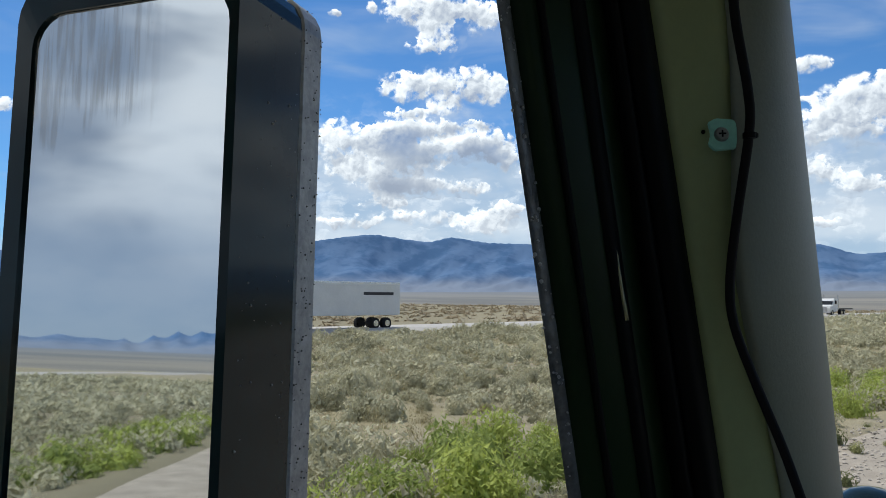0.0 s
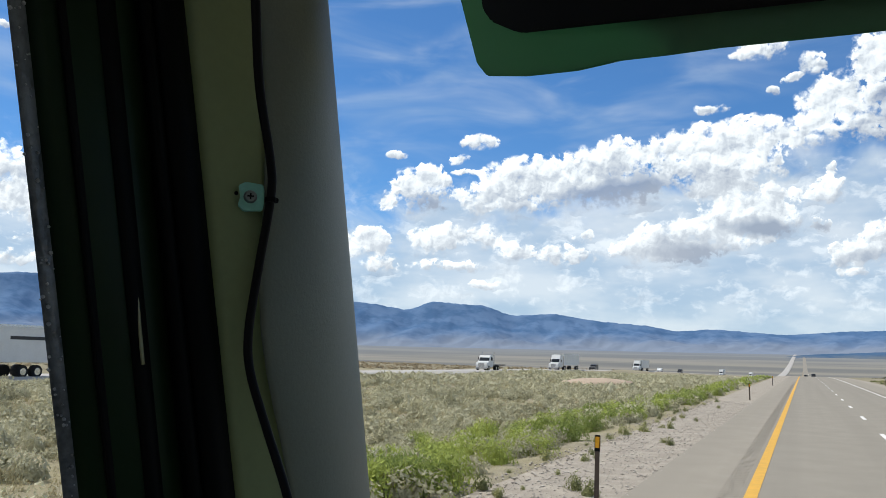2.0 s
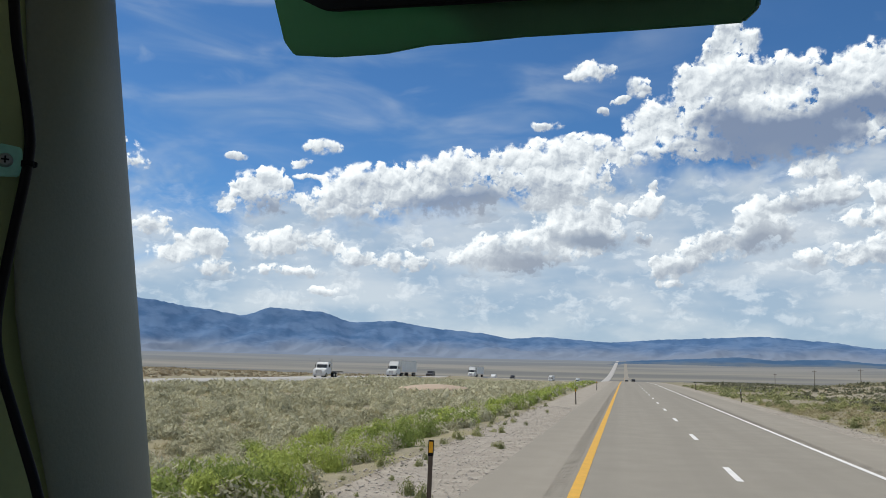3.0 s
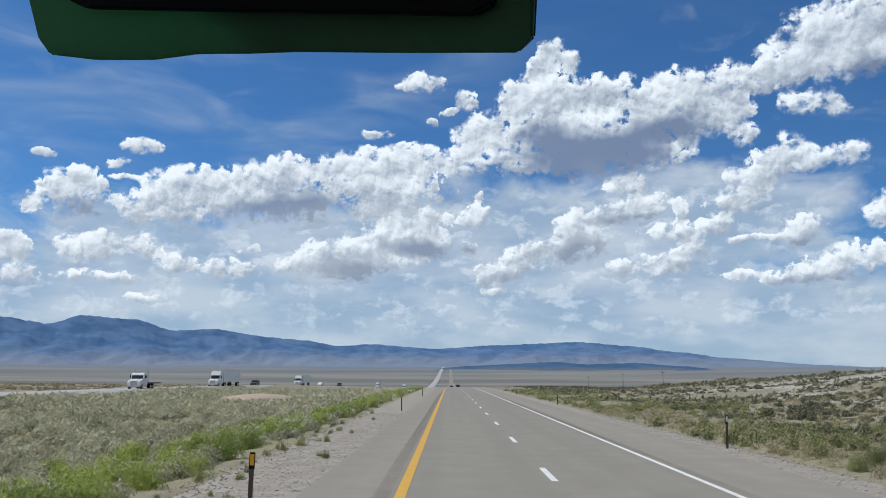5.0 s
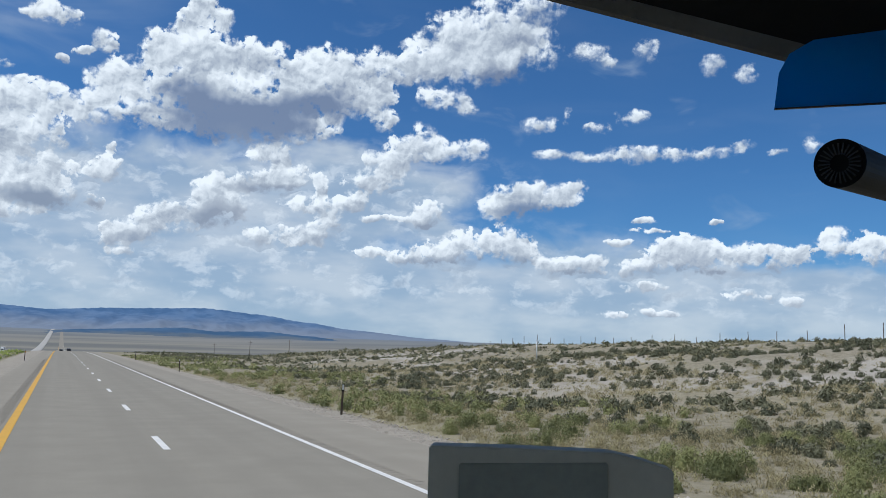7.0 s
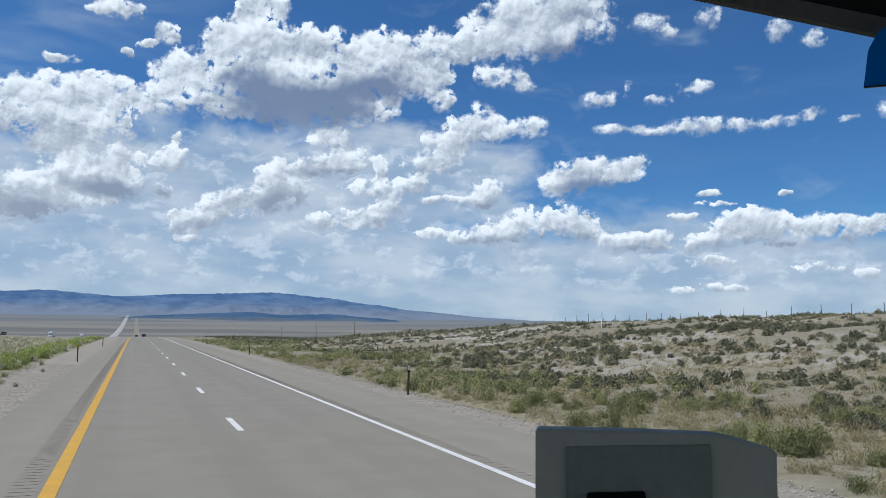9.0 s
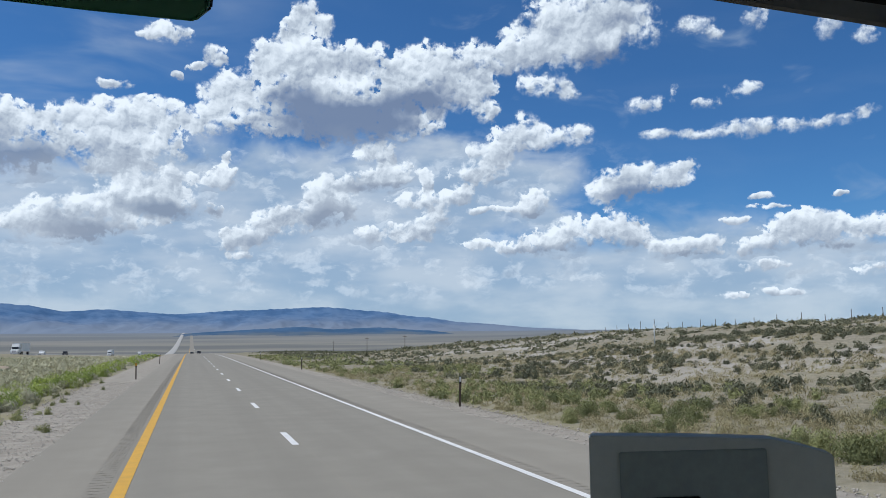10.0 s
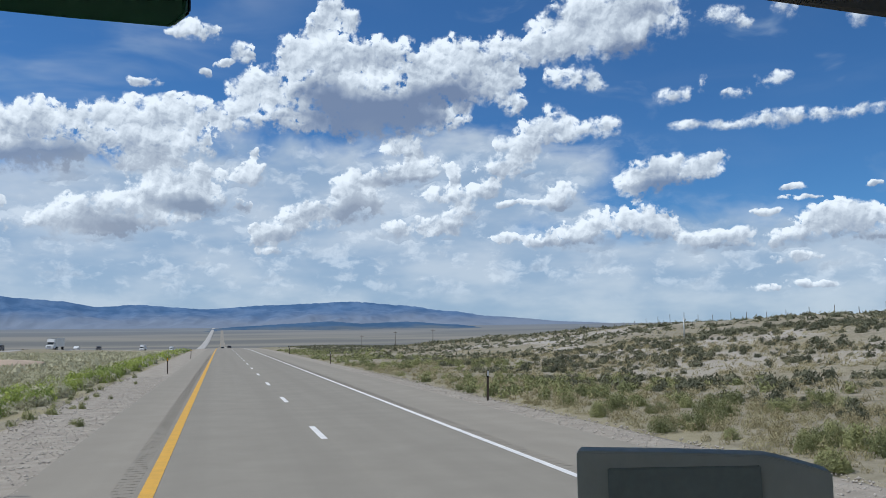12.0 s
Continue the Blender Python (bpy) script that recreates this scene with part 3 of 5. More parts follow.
M = {
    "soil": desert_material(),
    "asphalt": asphalt_material("asphalt", (0.305, 0.275, 0.218)),
    "shoulder": asphalt_material("shoulder asphalt", (0.335, 0.299, 0.235)),
    "far_asphalt": asphalt_material("pale asphalt", (0.47, 0.445, 0.40)),
    "gravel": surface("gravel", (0.42, 0.37, 0.295), 0.95, dark=(0.27, 0.235, 0.185), scale=1.5, fine=45, bump=0.6, depth=0.02, mix=1.0),
    "yellow": surface("yellow road paint", (0.72, 0.40, 0.05), 0.7, dark=(0.50, 0.29, 0.06), scale=3, fine=60),
    "white": surface("white road paint", (0.84, 0.81, 0.74), 0.7, dark=(0.55, 0.54, 0.52), scale=3, fine=60),
    "rumble": surface("rumble strip groove", (0.30, 0.268, 0.21), 0.9, dark=(0.265, 0.235, 0.185)),
    # both slope materials carry the haze of the distance in their base colours
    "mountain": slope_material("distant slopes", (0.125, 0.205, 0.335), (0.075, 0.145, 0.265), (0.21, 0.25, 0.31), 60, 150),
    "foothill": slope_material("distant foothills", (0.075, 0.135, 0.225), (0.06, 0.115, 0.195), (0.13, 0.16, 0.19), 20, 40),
    "sage": plant_material("sagebrush leaves", (0.70, 0.66, 0.45), (0.35, 0.335, 0.21)),
    "green": plant_material("rabbitbrush leaves", (0.54, 0.60, 0.14), (0.22, 0.28, 0.08), 0.3),
    "rust": plant_material("brown brush leaves", (0.42, 0.34, 0.21), (0.27, 0.22, 0.14)),
    "scrub": plant_material("dark scrub leaves", (0.25, 0.245, 0.15), (0.10, 0.104, 0.064), 0.14),
    "verge": plant_material("olive brush leaves", (0.44, 0.44, 0.19), (0.17, 0.185, 0.08), 0.22),
    "straw": plant_material("dry grass", (0.52, 0.46, 0.26), (0.33, 0.28, 0.15)),
    "rubber": surface("black rubber", (0.0035, 0.004, 0.0035), 0.55, spec=0.07, dark=(0.003, 0.003, 0.003), scale=8, fine=120, bump=0.1, depth=0.001),
    "wet": surface("wet grey rubber", (0.16, 0.18, 0.19), 0.25, spec=0.6, dark=(0.04, 0.046, 0.05), scale=30, fine=160, bump=0.6, depth=0.002, mix=1.0),
    "gasket": surface("grey rubber gasket", (0.17, 0.165, 0.155), 0.7, scale=12, fine=120, bump=0.2, depth=0.001),
    "dirt": surface("bare pink dirt", (0.52, 0.40, 0.29), 0.95, dark=(0.40, 0.31, 0.22), scale=0.6, fine=5, bump=0.5, depth=0.05, mix=1.0),
    "glint": surface("olive glint", (0.32, 0.31, 0.16), 0.25, spec=0.5, scale=30, fine=200, bump=0.0),
    "drop": surface("dirty drops", (0.14, 0.145, 0.145), 0.2, spec=0.6, scale=50, fine=400),
    "tyre": surface("tyre rubber", (0.02, 0.02, 0.02), 0.8, scale=6, fine=60),
    "truck_white": surface("white truck paint", (0.78, 0.78, 0.76), 0.35, dark=(0.62, 0.62, 0.60), scale=0.8, fine=12, bump=0.02),
    "truck_tan": surface("tan truck paint", (0.52, 0.36, 0.20), 0.4, dark=(0.42, 0.29, 0.16), scale=0.8, fine=12, bump=0.02),
    "car_dark": surface("dark car paint", (0.05, 0.05, 0.055), 0.3, scale=0.8, fine=12, bump=0.02),
    "chrome": surface("chrome", (0.7, 0.7, 0.7), 0.2, metal=1.0, scale=3, fine=30, bump=0.02),
    "window": surface("dark vehicle glass", (0.015, 0.02, 0.025), 0.08, spec=0.6, scale=3, fine=30, bump=0.0),
    "post": surface("brown delineator post", (0.10, 0.075, 0.06), 0.7, scale=6, fine=60, bump=0.1),
    "amber": surface("amber reflector", (0.85, 0.42, 0.02), 0.4, scale=20, fine=120, bump=0.1, depth=0.002),
    "reflector": surface("white reflector", (0.75, 0.76, 0.75), 0.4, scale=20, fine=120, bump=0.1, depth=0.002),
    "wood": surface("weathered fence wood", (0.20, 0.17, 0.14), 0.9, scale=4, fine=50, bump=0.4),
    "stone": surface("roadside stones", (0.56, 0.50, 0.42), 0.95, dark=(0.36, 0.32, 0.27), scale=3, fine=30, mix=1.0),
    "gloss": surface("glossy dark plastic", (0.006, 0.022, 0.027), 0.10, spec=0.2, dark=(0.012, 0.015, 0.015), scale=9, fine=60, bump=0.03, depth=0.001),
    "green_paint": surface("dark green paint", (0.011, 0.026, 0.009), 0.4, spec=0.12, scale=6, fine=90, bump=0.05, depth=0.001),
    "olive": surface("olive painted metal", (0.27, 0.325, 0.15), 0.5, dark=(0.21, 0.25, 0.115), scale=5, fine=150, bump=0.08, depth=0.001, mix=0.5),
    "vinyl": surface("grey vinyl", (0.20, 0.225, 0.175), 0.5, dark=(0.15, 0.168, 0.13), scale=9, fine=400, bump=0.4, depth=0.0006, mix=0.5),
    "black": surface("black plastic", (0.005, 0.005, 0.0055), 0.6, spec=0.15, scale=8, fine=150, bump=0.1, depth=0.001),
    "clip": surface("mint green plastic", (0.30, 0.66, 0.52), 0.4, scale=30, fine=300, bump=0.1, depth=0.0005),
    "grille": surface("dark grey grille", (0.06, 0.062, 0.065), 0.6, scale=30, fine=200, bump=0.1, depth=0.0005),
    "steel": surface("zinc screw", (0.30, 0.31, 0.29), 0.35, metal=1.0, scale=40, fine=400),
    "headliner": surface("dark headliner", (0.014, 0.014, 0.015), 0.9, scale=5, fine=200, bump=0.3, depth=0.001),
    # pale tone picked to bounce daylight inside the unseen cab shell
    "lining": surface("grey cab lining", (0.40, 0.395, 0.365), 0.8, dark=(0.32, 0.315, 0.29), scale=5, fine=200, bump=0.3, depth=0.001),
    "rim": surface("grey rubber rim", (0.42, 0.44, 0.45), 0.35, spec=0.5, dark=(0.20, 0.215, 0.225), scale=30, fine=160, bump=0.4, depth=0.001, mix=1.0),
    "card": surface("grey board", (0.62, 0.61, 0.52), 0.75, dark=(0.48, 0.475, 0.41), scale=14, fine=160, bump=0.1, depth=0.001),
    "card_dark": surface("dark grey board", (0.36, 0.385, 0.34), 0.7, scale=14, fine=160, bump=0.1, depth=0.001),
}


def mirror_material():
    """Silvered glass with dried rain streaks near its top."""
    m = bpy.data.materials.new("mirror glass")
    m.use_nodes = True
    t = m.node_tree
    b = t.nodes["Principled BSDF"]
    b.inputs["Base Color"].default_value = (0.80, 0.84, 0.85, 1)
    b.inputs["Metallic"].default_value, b.inputs["Roughness"].default_value = 1.0, 0.02
    place = t.nodes.new("ShaderNodeTexCoord").outputs["Object"]
    split = t.nodes.new("ShaderNodeSeparateXYZ")
    t.links.new(place, split.inputs[0])
    runs = noise_node(t, vector_node(t, "MULTIPLY", place, (130, 130, 5)), 1.0, 3, 0.6).outputs[0]
    ends = noise_node(t, vector_node(t, "MULTIPLY", place, (22, 22, 1)), 1.0, 3, 0.6).outputs[0]
    low = math_node(t, "ADD", split.outputs["Z"], math_node(t, "MULTIPLY", math_node(t, "SUBTRACT", ends, 0.5), 0.22))
    west = ramp_node(t, split.outputs["X"], 0.045, -0.01)
    dirt = math_node(t, "MULTIPLY", math_node(t, "MULTIPLY", ramp_node(t, low, 0.105, 0.13), west), ramp_node(t, runs, 0.40, 0.62))
    film = t.nodes.new("ShaderNodeBsdfDiffuse")
    film.inputs["Color"].default_value = (0.46, 0.45, 0.42, 1)
    both = t.nodes.new("ShaderNodeMixShader")
    t.links.new(math_node(t, "MULTIPLY", dirt, 0.38), both.inputs[0])
    t.links.new(b.outputs[0], both.inputs[1])
    t.links.new(film.outputs[0], both.inputs[2])
    t.links.new(both.outputs[0], t.nodes["Material Output"].inputs["Surface"])
    return m


def film_material(name, colour, through):
    """A tinted sheet that lets some of the light behind it through."""
    m = surface(name, colour, 0.5, scale=10, fine=120, bump=0.05, depth=0.001, mix=0.3)
    t = m.node_tree
    leaf = t.nodes.new("ShaderNodeBsdfTranslucent")
    leaf.inputs["Color"].default_value = (*through, 1)
    both = t.nodes.new("ShaderNodeMixShader")
    both.inputs[0].default_value = 0.5
    t.links.new(t.nodes["Principled BSDF"].outputs[0], both.inputs[1])
    t.links.new(leaf.outputs[0], both.inputs[2])
    t.links.new(both.outputs[0], t.nodes["Material Output"].inputs["Surface"])
    return m


M["mirror"] = mirror_material()
M["visor"] = film_material("green visor vinyl", (0.13, 0.28, 0.16), (0.16, 0.38, 0.22))
M["tape"] = film_material("blue film", (0.02, 0.17, 0.44), (0.04, 0.55, 1.0))


# ---- mesh helpers ----
def mesh_object(name, bm, material, parent=None, label="", smooth=False):
    data = bpy.data.meshes.new(name)
    bm.normal_update()
    bm.to_mesh(data)
    bm.free()
    data.materials.append(M[material])
    if smooth:
        for poly in data.polygons:
            poly.use_smooth = True
    ob = new(name, data)
    ob.parent = parent
    return tagged(ob, label)


def part(name, bm, material, parent, label="", smooth=False):
    return mesh_object(name, bm, material, parent, label, smooth)


def empty(name, label, category, group="", at=(0, 0, 0)):
    ob = new(name)
    ob.location = at
    return tagged(ob, label, category, group)


def array_mesh(name, verts, faces, material, attribute=None, smooth=False):
    """A mesh of triangles or quads from numpy arrays."""
    data = bpy.data.meshes.new(name)
    n, k = len(faces), faces.shape[1]
    data.vertices.add(len(verts))
    data.vertices.foreach_set("co", np.ascontiguousarray(verts, dtype=np.float32).ravel())
    data.loops.add(n * k)
    data.loops.foreach_set("vertex_index", np.ascontiguousarray(faces, dtype=np.int32).ravel())
    data.polygons.add(n)
    data.polygons.foreach_set("loop_start", np.arange(0, n * k, k, dtype=np.int32))
    if smooth:
        data.polygons.foreach_set("use_smooth", np.ones(n, dtype=bool))
    data.update(calc_edges=True)
    if attribute is not None:
        data.attributes.new("plant", "FLOAT", "POINT").data.foreach_set("value", attribute.astype(np.float32))
    data.materials.append(M[material])
    return new(name, data)


def box(bm, size, m=None, bevel=0.0):
    """A box of that size, its middle at the origin of m, with rounded edges."""
    made = bmesh.ops.create_cube(bm, size=1, matrix=(m or Matrix()) @ Matrix.Diagonal((*size, 1)))
    if bevel:
        edges = list({e for v in made["verts"] for e in v.link_edges})
        bmesh.ops.bevel(bm, geom=edges, offset=bevel, segments=2, affect="EDGES")


def sweep(bm, stations, closed=True):
    """Joins rings of points, one after the other, into a solid with closed ends."""
    rings = [[bm.verts.new(p) for p in ring] for ring in stations]
    n = len(rings[0])
    for a, b in zip(rings, rings[1:]):
        for i in range(n if closed else n - 1):
            bm.faces.new((a[i], a[(i + 1) % n], b[(i + 1) % n], b[i]))
    if closed:
        bm.faces.new(rings[0][::-1])
        bm.faces.new(rings[-1])


def tube(bm, points, radius, sides=8):
    points = [Vector(p) for p in points]
    rings, side = [], None
    for i, p in enumerate(points):
        way = (points[min(i + 1, len(points) - 1)] - points[max(i - 1, 0)]).normalized()
        side = (side - way * side.dot(way)).normalized() if side else way.orthogonal().normalized()
        other = way.cross(side)
        rings.append([p + radius * (side * math.cos(a) + other * math.sin(a)) for a in (2 * math.pi * k / sides for k in range(sides))])
    sweep(bm, rings)


def smooth_line(points, steps=6):
    """A Catmull-Rom line through points."""
    p = [Vector(q) for q in points]
    p = [2 * p[0] - p[1]] + p + [2 * p[-1] - p[-2]]
    out = []
    for i in range(1, len(p) - 2):
        for k in range(steps):
            s = k / steps
            a, b, c, d = p[i - 1:i + 3]
            out.append(0.5 * (2 * b + (c - a) * s + (2 * a - 5 * b + 4 * c - d) * s * s + (3 * b - a - 3 * c + d) * s ** 3))
    return out + [p[-2]]


# ---- the lie of the land ----
YELLOW, DASH, WHITE = -1.10, 2.56, 6.22
LEFT_EDGE, RIGHT_EDGE, GRAVEL_LEFT, GRAVEL_RIGHT = -3.3, 9.2, -6.2, 10.6
FAR_ROAD = -57.0
rng = np.random.default_rng(7)


def step(v, low, high):
    s = np.clip((v - low) / (high - low), 0, 1)
    return s * s * (3 - 2 * s)


def far_road(y):
    """The middle of the opposite carriageway, which draws nearer farther on."""
    return FAR_ROAD + 31 * step(np.asarray(y, float), 230, 1100)


def waves(x, y, size, seed):
    """Smooth unevenness of about +-1 from crossing waves."""
    r = np.random.default_rng(seed)
    total = 0
    for k in range(7):
        a, ph, l = r.uniform(0, 2 * math.pi), r.uniform(0, 2 * math.pi), size * r.uniform(0.6, 1.7)
        total = total + np.sin((x * math.cos(a) + y * math.sin(a)) * 2 * math.pi / l + ph)
    return total / 3.2


def far_height(y_or_r):
    """The road's grade: level, then down into the valley and up the far slope."""
    r = y_or_r
    return -11 * step(r, 150, 1000) + 58 * step(r, 1000, 3800)


def ground(x, y):
    x, y = np.asarray(x, float), np.asarray(y, float)
    r = np.hypot(x, y)
    z = far_height(np.abs(r))
    rough = step(np.abs(x - 2.2), 8.5, 18)
    z = z + rough * (0.28 * waves(x, y, 28, 3) + 0.10 * waves(x, y, 7, 4)) * step(r, 2000, 300)
    # a shallow ditch beside the road, the median, and the bank east of the road
    z = z - 0.55 * step(x, -5.5, -11) * step(x, -48, -30)
    z = z + 0.15 * step(x, -45, -52) * step(r, 900, 250)
    bank = step(x, 15, 62) * step(y, 215, 75) * step(y, -160, -60)
    z = z + bank * (4.3 + 0.75 * waves(x, y, 60, 5) + 0.35 * waves(x, y, 17, 6))
    z = z + 5.0 * step(x, -90, -260) * step(r, 900, 350) * step(y, -100, 200) * 0.5
    return z


def drop(x, y):
    """How far the soil lies below the road surfaces that cover it."""
    main = step(x, GRAVEL_LEFT - 0.6, GRAVEL_LEFT + 0.9) * step(x, GRAVEL_RIGHT + 0.6, GRAVEL_RIGHT - 0.9)
    return 0.35 * main + 0.3 * step(np.abs(x - far_road(y)), 6.5, 4.0)


def make_ground():
    rings = np.concatenate([[0.0], np.geomspace(2.0, 4800, 210)])
    turns = np.radians(np.arange(0, 360, 0.6))
    R, A = np.meshgrid(rings, turns, indexing="ij")
    x, y = R * np.sin(A), R * np.cos(A)
    z = ground(x, y) - drop(x, y)
    verts = np.stack([x.ravel(), y.ravel(), z.ravel()], 1)
    n, k = len(rings), len(turns)
    i, j = np.meshgrid(np.arange(n - 1), np.arange(k), indexing="ij")
    a, b = i * k + j, i * k + (j + 1) % k
    faces = np.stack([a, a + k, b + k, b], -1).reshape(-1, 4)
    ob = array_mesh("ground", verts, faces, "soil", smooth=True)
    return tagged(ob, "dry tan desert soil with sand banks and sagebrush", "ground", kind="structure")


def strip(name, x0, x1, y0, y1, material, lift, step_y=4.0, wobble=0.0, cols=2, sunk=0, bend=None):
    """A ribbon of road surface that follows the grade."""
    ys = [y0]
    while ys[-1] < y1:
        ys.append(min(y1, ys[-1] + step_y * max(1.0, abs(ys[-1]) / 120)))
    ys = np.array(ys)
    xs = np.linspace(x0, x1, cols)
    X, Y = np.meshgrid(xs, ys)
    if wobble:
        X[:, 0] += wobble * waves(Y[:, 0], 0 * Y[:, 0], 5, 11)
        X[:, -1] += wobble * waves(Y[:, -1], 0 * Y[:, -1] + 40, 5, 12)
    if bend:
        X += bend(Y)
    Z = far_height(np.abs(Y)) + lift
    if sunk == 2:
        Z[:, 0] -= 0.5
        Z[:, -1] -= 0.5
    elif sunk:
        Z[:, 0 if sunk < 0 else -1] -= 0.30
        Z[:, 1 if sunk < 0 else -2] -= 0.05
    verts = np.stack([X.ravel(), Y.ravel(), Z.ravel()], 1)
    n, k = X.shape
    i, j = np.meshgrid(np.arange(n - 1), np.arange(k - 1), indexing="ij")
    a = (i * k + j).ravel()
    return array_mesh(name, verts, np.stack([a, a + 1, a + k + 1, a + k], 1), material)


make_ground()
tagged(strip("road", LEFT_EDGE + 2.0, RIGHT_EDGE - 2.9, -400, 3700, "asphalt", 0.0), "grey worn asphalt highway running straight ahead", "road", kind="structure")
tagged(strip("road_shoulder_west", LEFT_EDGE, LEFT_EDGE + 2.0, -400, 1200, "shoulder", 0.0), "pale asphalt inner shoulder beside the yellow line", "shoulder", kind="structure")
tagged(strip("road_shoulder_east", RIGHT_EDGE - 2.9, RIGHT_EDGE, -400, 1200, "shoulder", 0.0), "pale asphalt outer shoulder beside the white line", "shoulder", kind="structure")
tagged(strip("gravel_west", GRAVEL_LEFT - 0.4, LEFT_EDGE + 0.7, -300, 500, "gravel", -0.015, 1.0, 0.25, 8, -1), "loose grey gravel verge of the highway", "gravel", kind="structure")
tagged(strip("gravel_east", RIGHT_EDGE - 0.7, GRAVEL_RIGHT + 0.4, -300, 500, "gravel", -0.015, 1.0, 0.25, 8, 1), "loose grey gravel verge of the highway", "gravel", kind="structure")
tagged(strip("opposite_road", -5, 5, -600, 3700, "far_asphalt", 0.32, cols=9, sunk=2, bend=far_road), "pale asphalt of the opposite carriageway", "road", kind="structure")
tagged(strip("yellow_line", YELLOW - 0.12, YELLOW + 0.12, -300, 1500, "yellow", 0.006), "worn yellow edge line painted on asphalt", "road marking", kind="structure")
tagged(strip("white_line", WHITE - 0.08, WHITE + 0.08, -300, 1500, "white", 0.006), "worn white edge line painted on asphalt", "road marking", kind="structure")
for k in range(-4, 40):
    y = 21.0 + 12.19 * k
    tagged(strip("lane_dash", DASH - 0.085, DASH + 0.085, y, y + 3.05, "white", 0.006, 3.05), "white lane dash painted on asphalt", "road marking", "lane dashes", "structure")


tagged(strip("road_joint", DASH + 0.16, DASH + 0.185, -60, 400, "rumble", 0.004), "dark paving joint beside the lane dashes", "paving joint", kind="structure")


# ---- mountains ----
SKYLINE = [(-75, 3.2), (-62, 3.4), (-55, 4.2), (-50.5, 4.7), (-46.5, 4.2), (-44.9, 4.5), (-42, 4.1), (-36, 3.9), (-32.7, 4.15), (-28.5, 3.6), (-26, 3.25), (-24.2, 3.85), (-20.8, 3.65),
           (-18.6, 3.0), (-16, 3.15), (-12.3, 2.65), (-9.7, 2.45), (-7.7, 2.1), (-5.5, 2.25), (-1, 1.95), (3, 2.2), (8.8, 2.42), (12, 2.15), (15.5, 1.7), (18.5, 1.3), (24, 0.85), (31, 0.4), (40, 0.2), (60, 0.3), (100, 0.9)]
FOOTHILLS = [(-4, 0.3), (1.8, 0.8), (4.8, 0.95), (7.1, 1.08), (9.4, 0.9), (12.5, 1.0), (15.6, 0.78), (18, 0.55), (24, 0.35), (34, 0.1)]


def curve_height(points, az):
    xs, ys = np.array(points).T
    i = np.clip(np.searchsorted(xs, az) - 1, 0, len(xs) - 2)
    s = np.clip((az - xs[i]) / (xs[i + 1] - xs[i]), 0, 1)
    s = 0.4 * s + 0.6 * s * s * (3 - 2 * s)
    return ys[i] * (1 - s) + ys[i + 1] * s


def mountains(name, az0, az1, near, far, height, material, label):
    """A range with spurs and gullies round the plain: height(az) is its skyline in degrees above the horizon."""
    az = np.arange(az0, az1 + 0.01, 0.12 if az0 < 60 else 0.3)
    rows = np.linspace(0, 1, 64 if az0 < 60 else 26)
    S, A = np.meshgrid(rows, az, indexing="ij")
    crest = height(A)
    spur = waves(A * 60 + 260 * S, S * 300, 330, 21) + 0.45 * waves(A * 60 - 300 * S, S * 420, 170, 22)
    r = near + (far - near) * S
    top = EYE + r * np.tan(np.radians(crest))
    foot = far_height(r) - 4
    u = np.minimum(S / 0.86, 1.0)
    rise = 0.18 * u + 0.82 * u ** 2.2
    z = foot + (top - foot) * rise + spur * 20 * np.sin(np.pi * u) * np.clip(crest / 3, 0.1, 1)
    along, down = A * (far * 0.0175), S * (far - near)
    for size, deep, seed in ((300, 8, 24), (130, 4, 25), (60, 2, 26)):
        # sharp spurs with gullies between them, running down the slope
        ridge = 1 - np.abs(waves(along + 0.5 * size * waves(down, along, 700, seed + 9), down * 0.30, size, seed))
        z = z + deep * (ridge - 0.55) * np.sin(np.pi * np.clip(u, 0, 1)) ** 0.7 * np.clip(crest / 3, 0.1, 1)
    z = z + 2.0 * waves(A * 60 + 90 * S, S * 260, 34, 23) * rise * np.clip(crest / 3, 0.2, 1)
    z = np.where(S > 0.87, foot + (z - foot) * np.clip((1 - S) / 0.13, 0, 1), z)
    a = np.radians(A)
    verts = np.stack([(r * np.sin(a)).ravel(), (r * np.cos(a)).ravel(), z.ravel()], 1)
    n, k = S.shape
    i, j = np.meshgrid(np.arange(n - 1), np.arange(k - 1), indexing="ij")
    q = (i * k + j).ravel()
    ob = array_mesh(name, verts, np.stack([q, q + 1, q + k + 1, q + k], 1), material, smooth=True)
    return tagged(ob, label, "mountains", kind="structure")


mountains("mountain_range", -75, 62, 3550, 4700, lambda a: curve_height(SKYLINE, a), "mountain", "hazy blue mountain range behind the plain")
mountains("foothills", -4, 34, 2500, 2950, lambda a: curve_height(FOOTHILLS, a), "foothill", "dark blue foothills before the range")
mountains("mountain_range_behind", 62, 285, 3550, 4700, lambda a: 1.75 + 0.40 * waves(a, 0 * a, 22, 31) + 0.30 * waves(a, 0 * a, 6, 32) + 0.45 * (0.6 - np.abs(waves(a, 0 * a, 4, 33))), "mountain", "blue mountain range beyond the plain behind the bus")


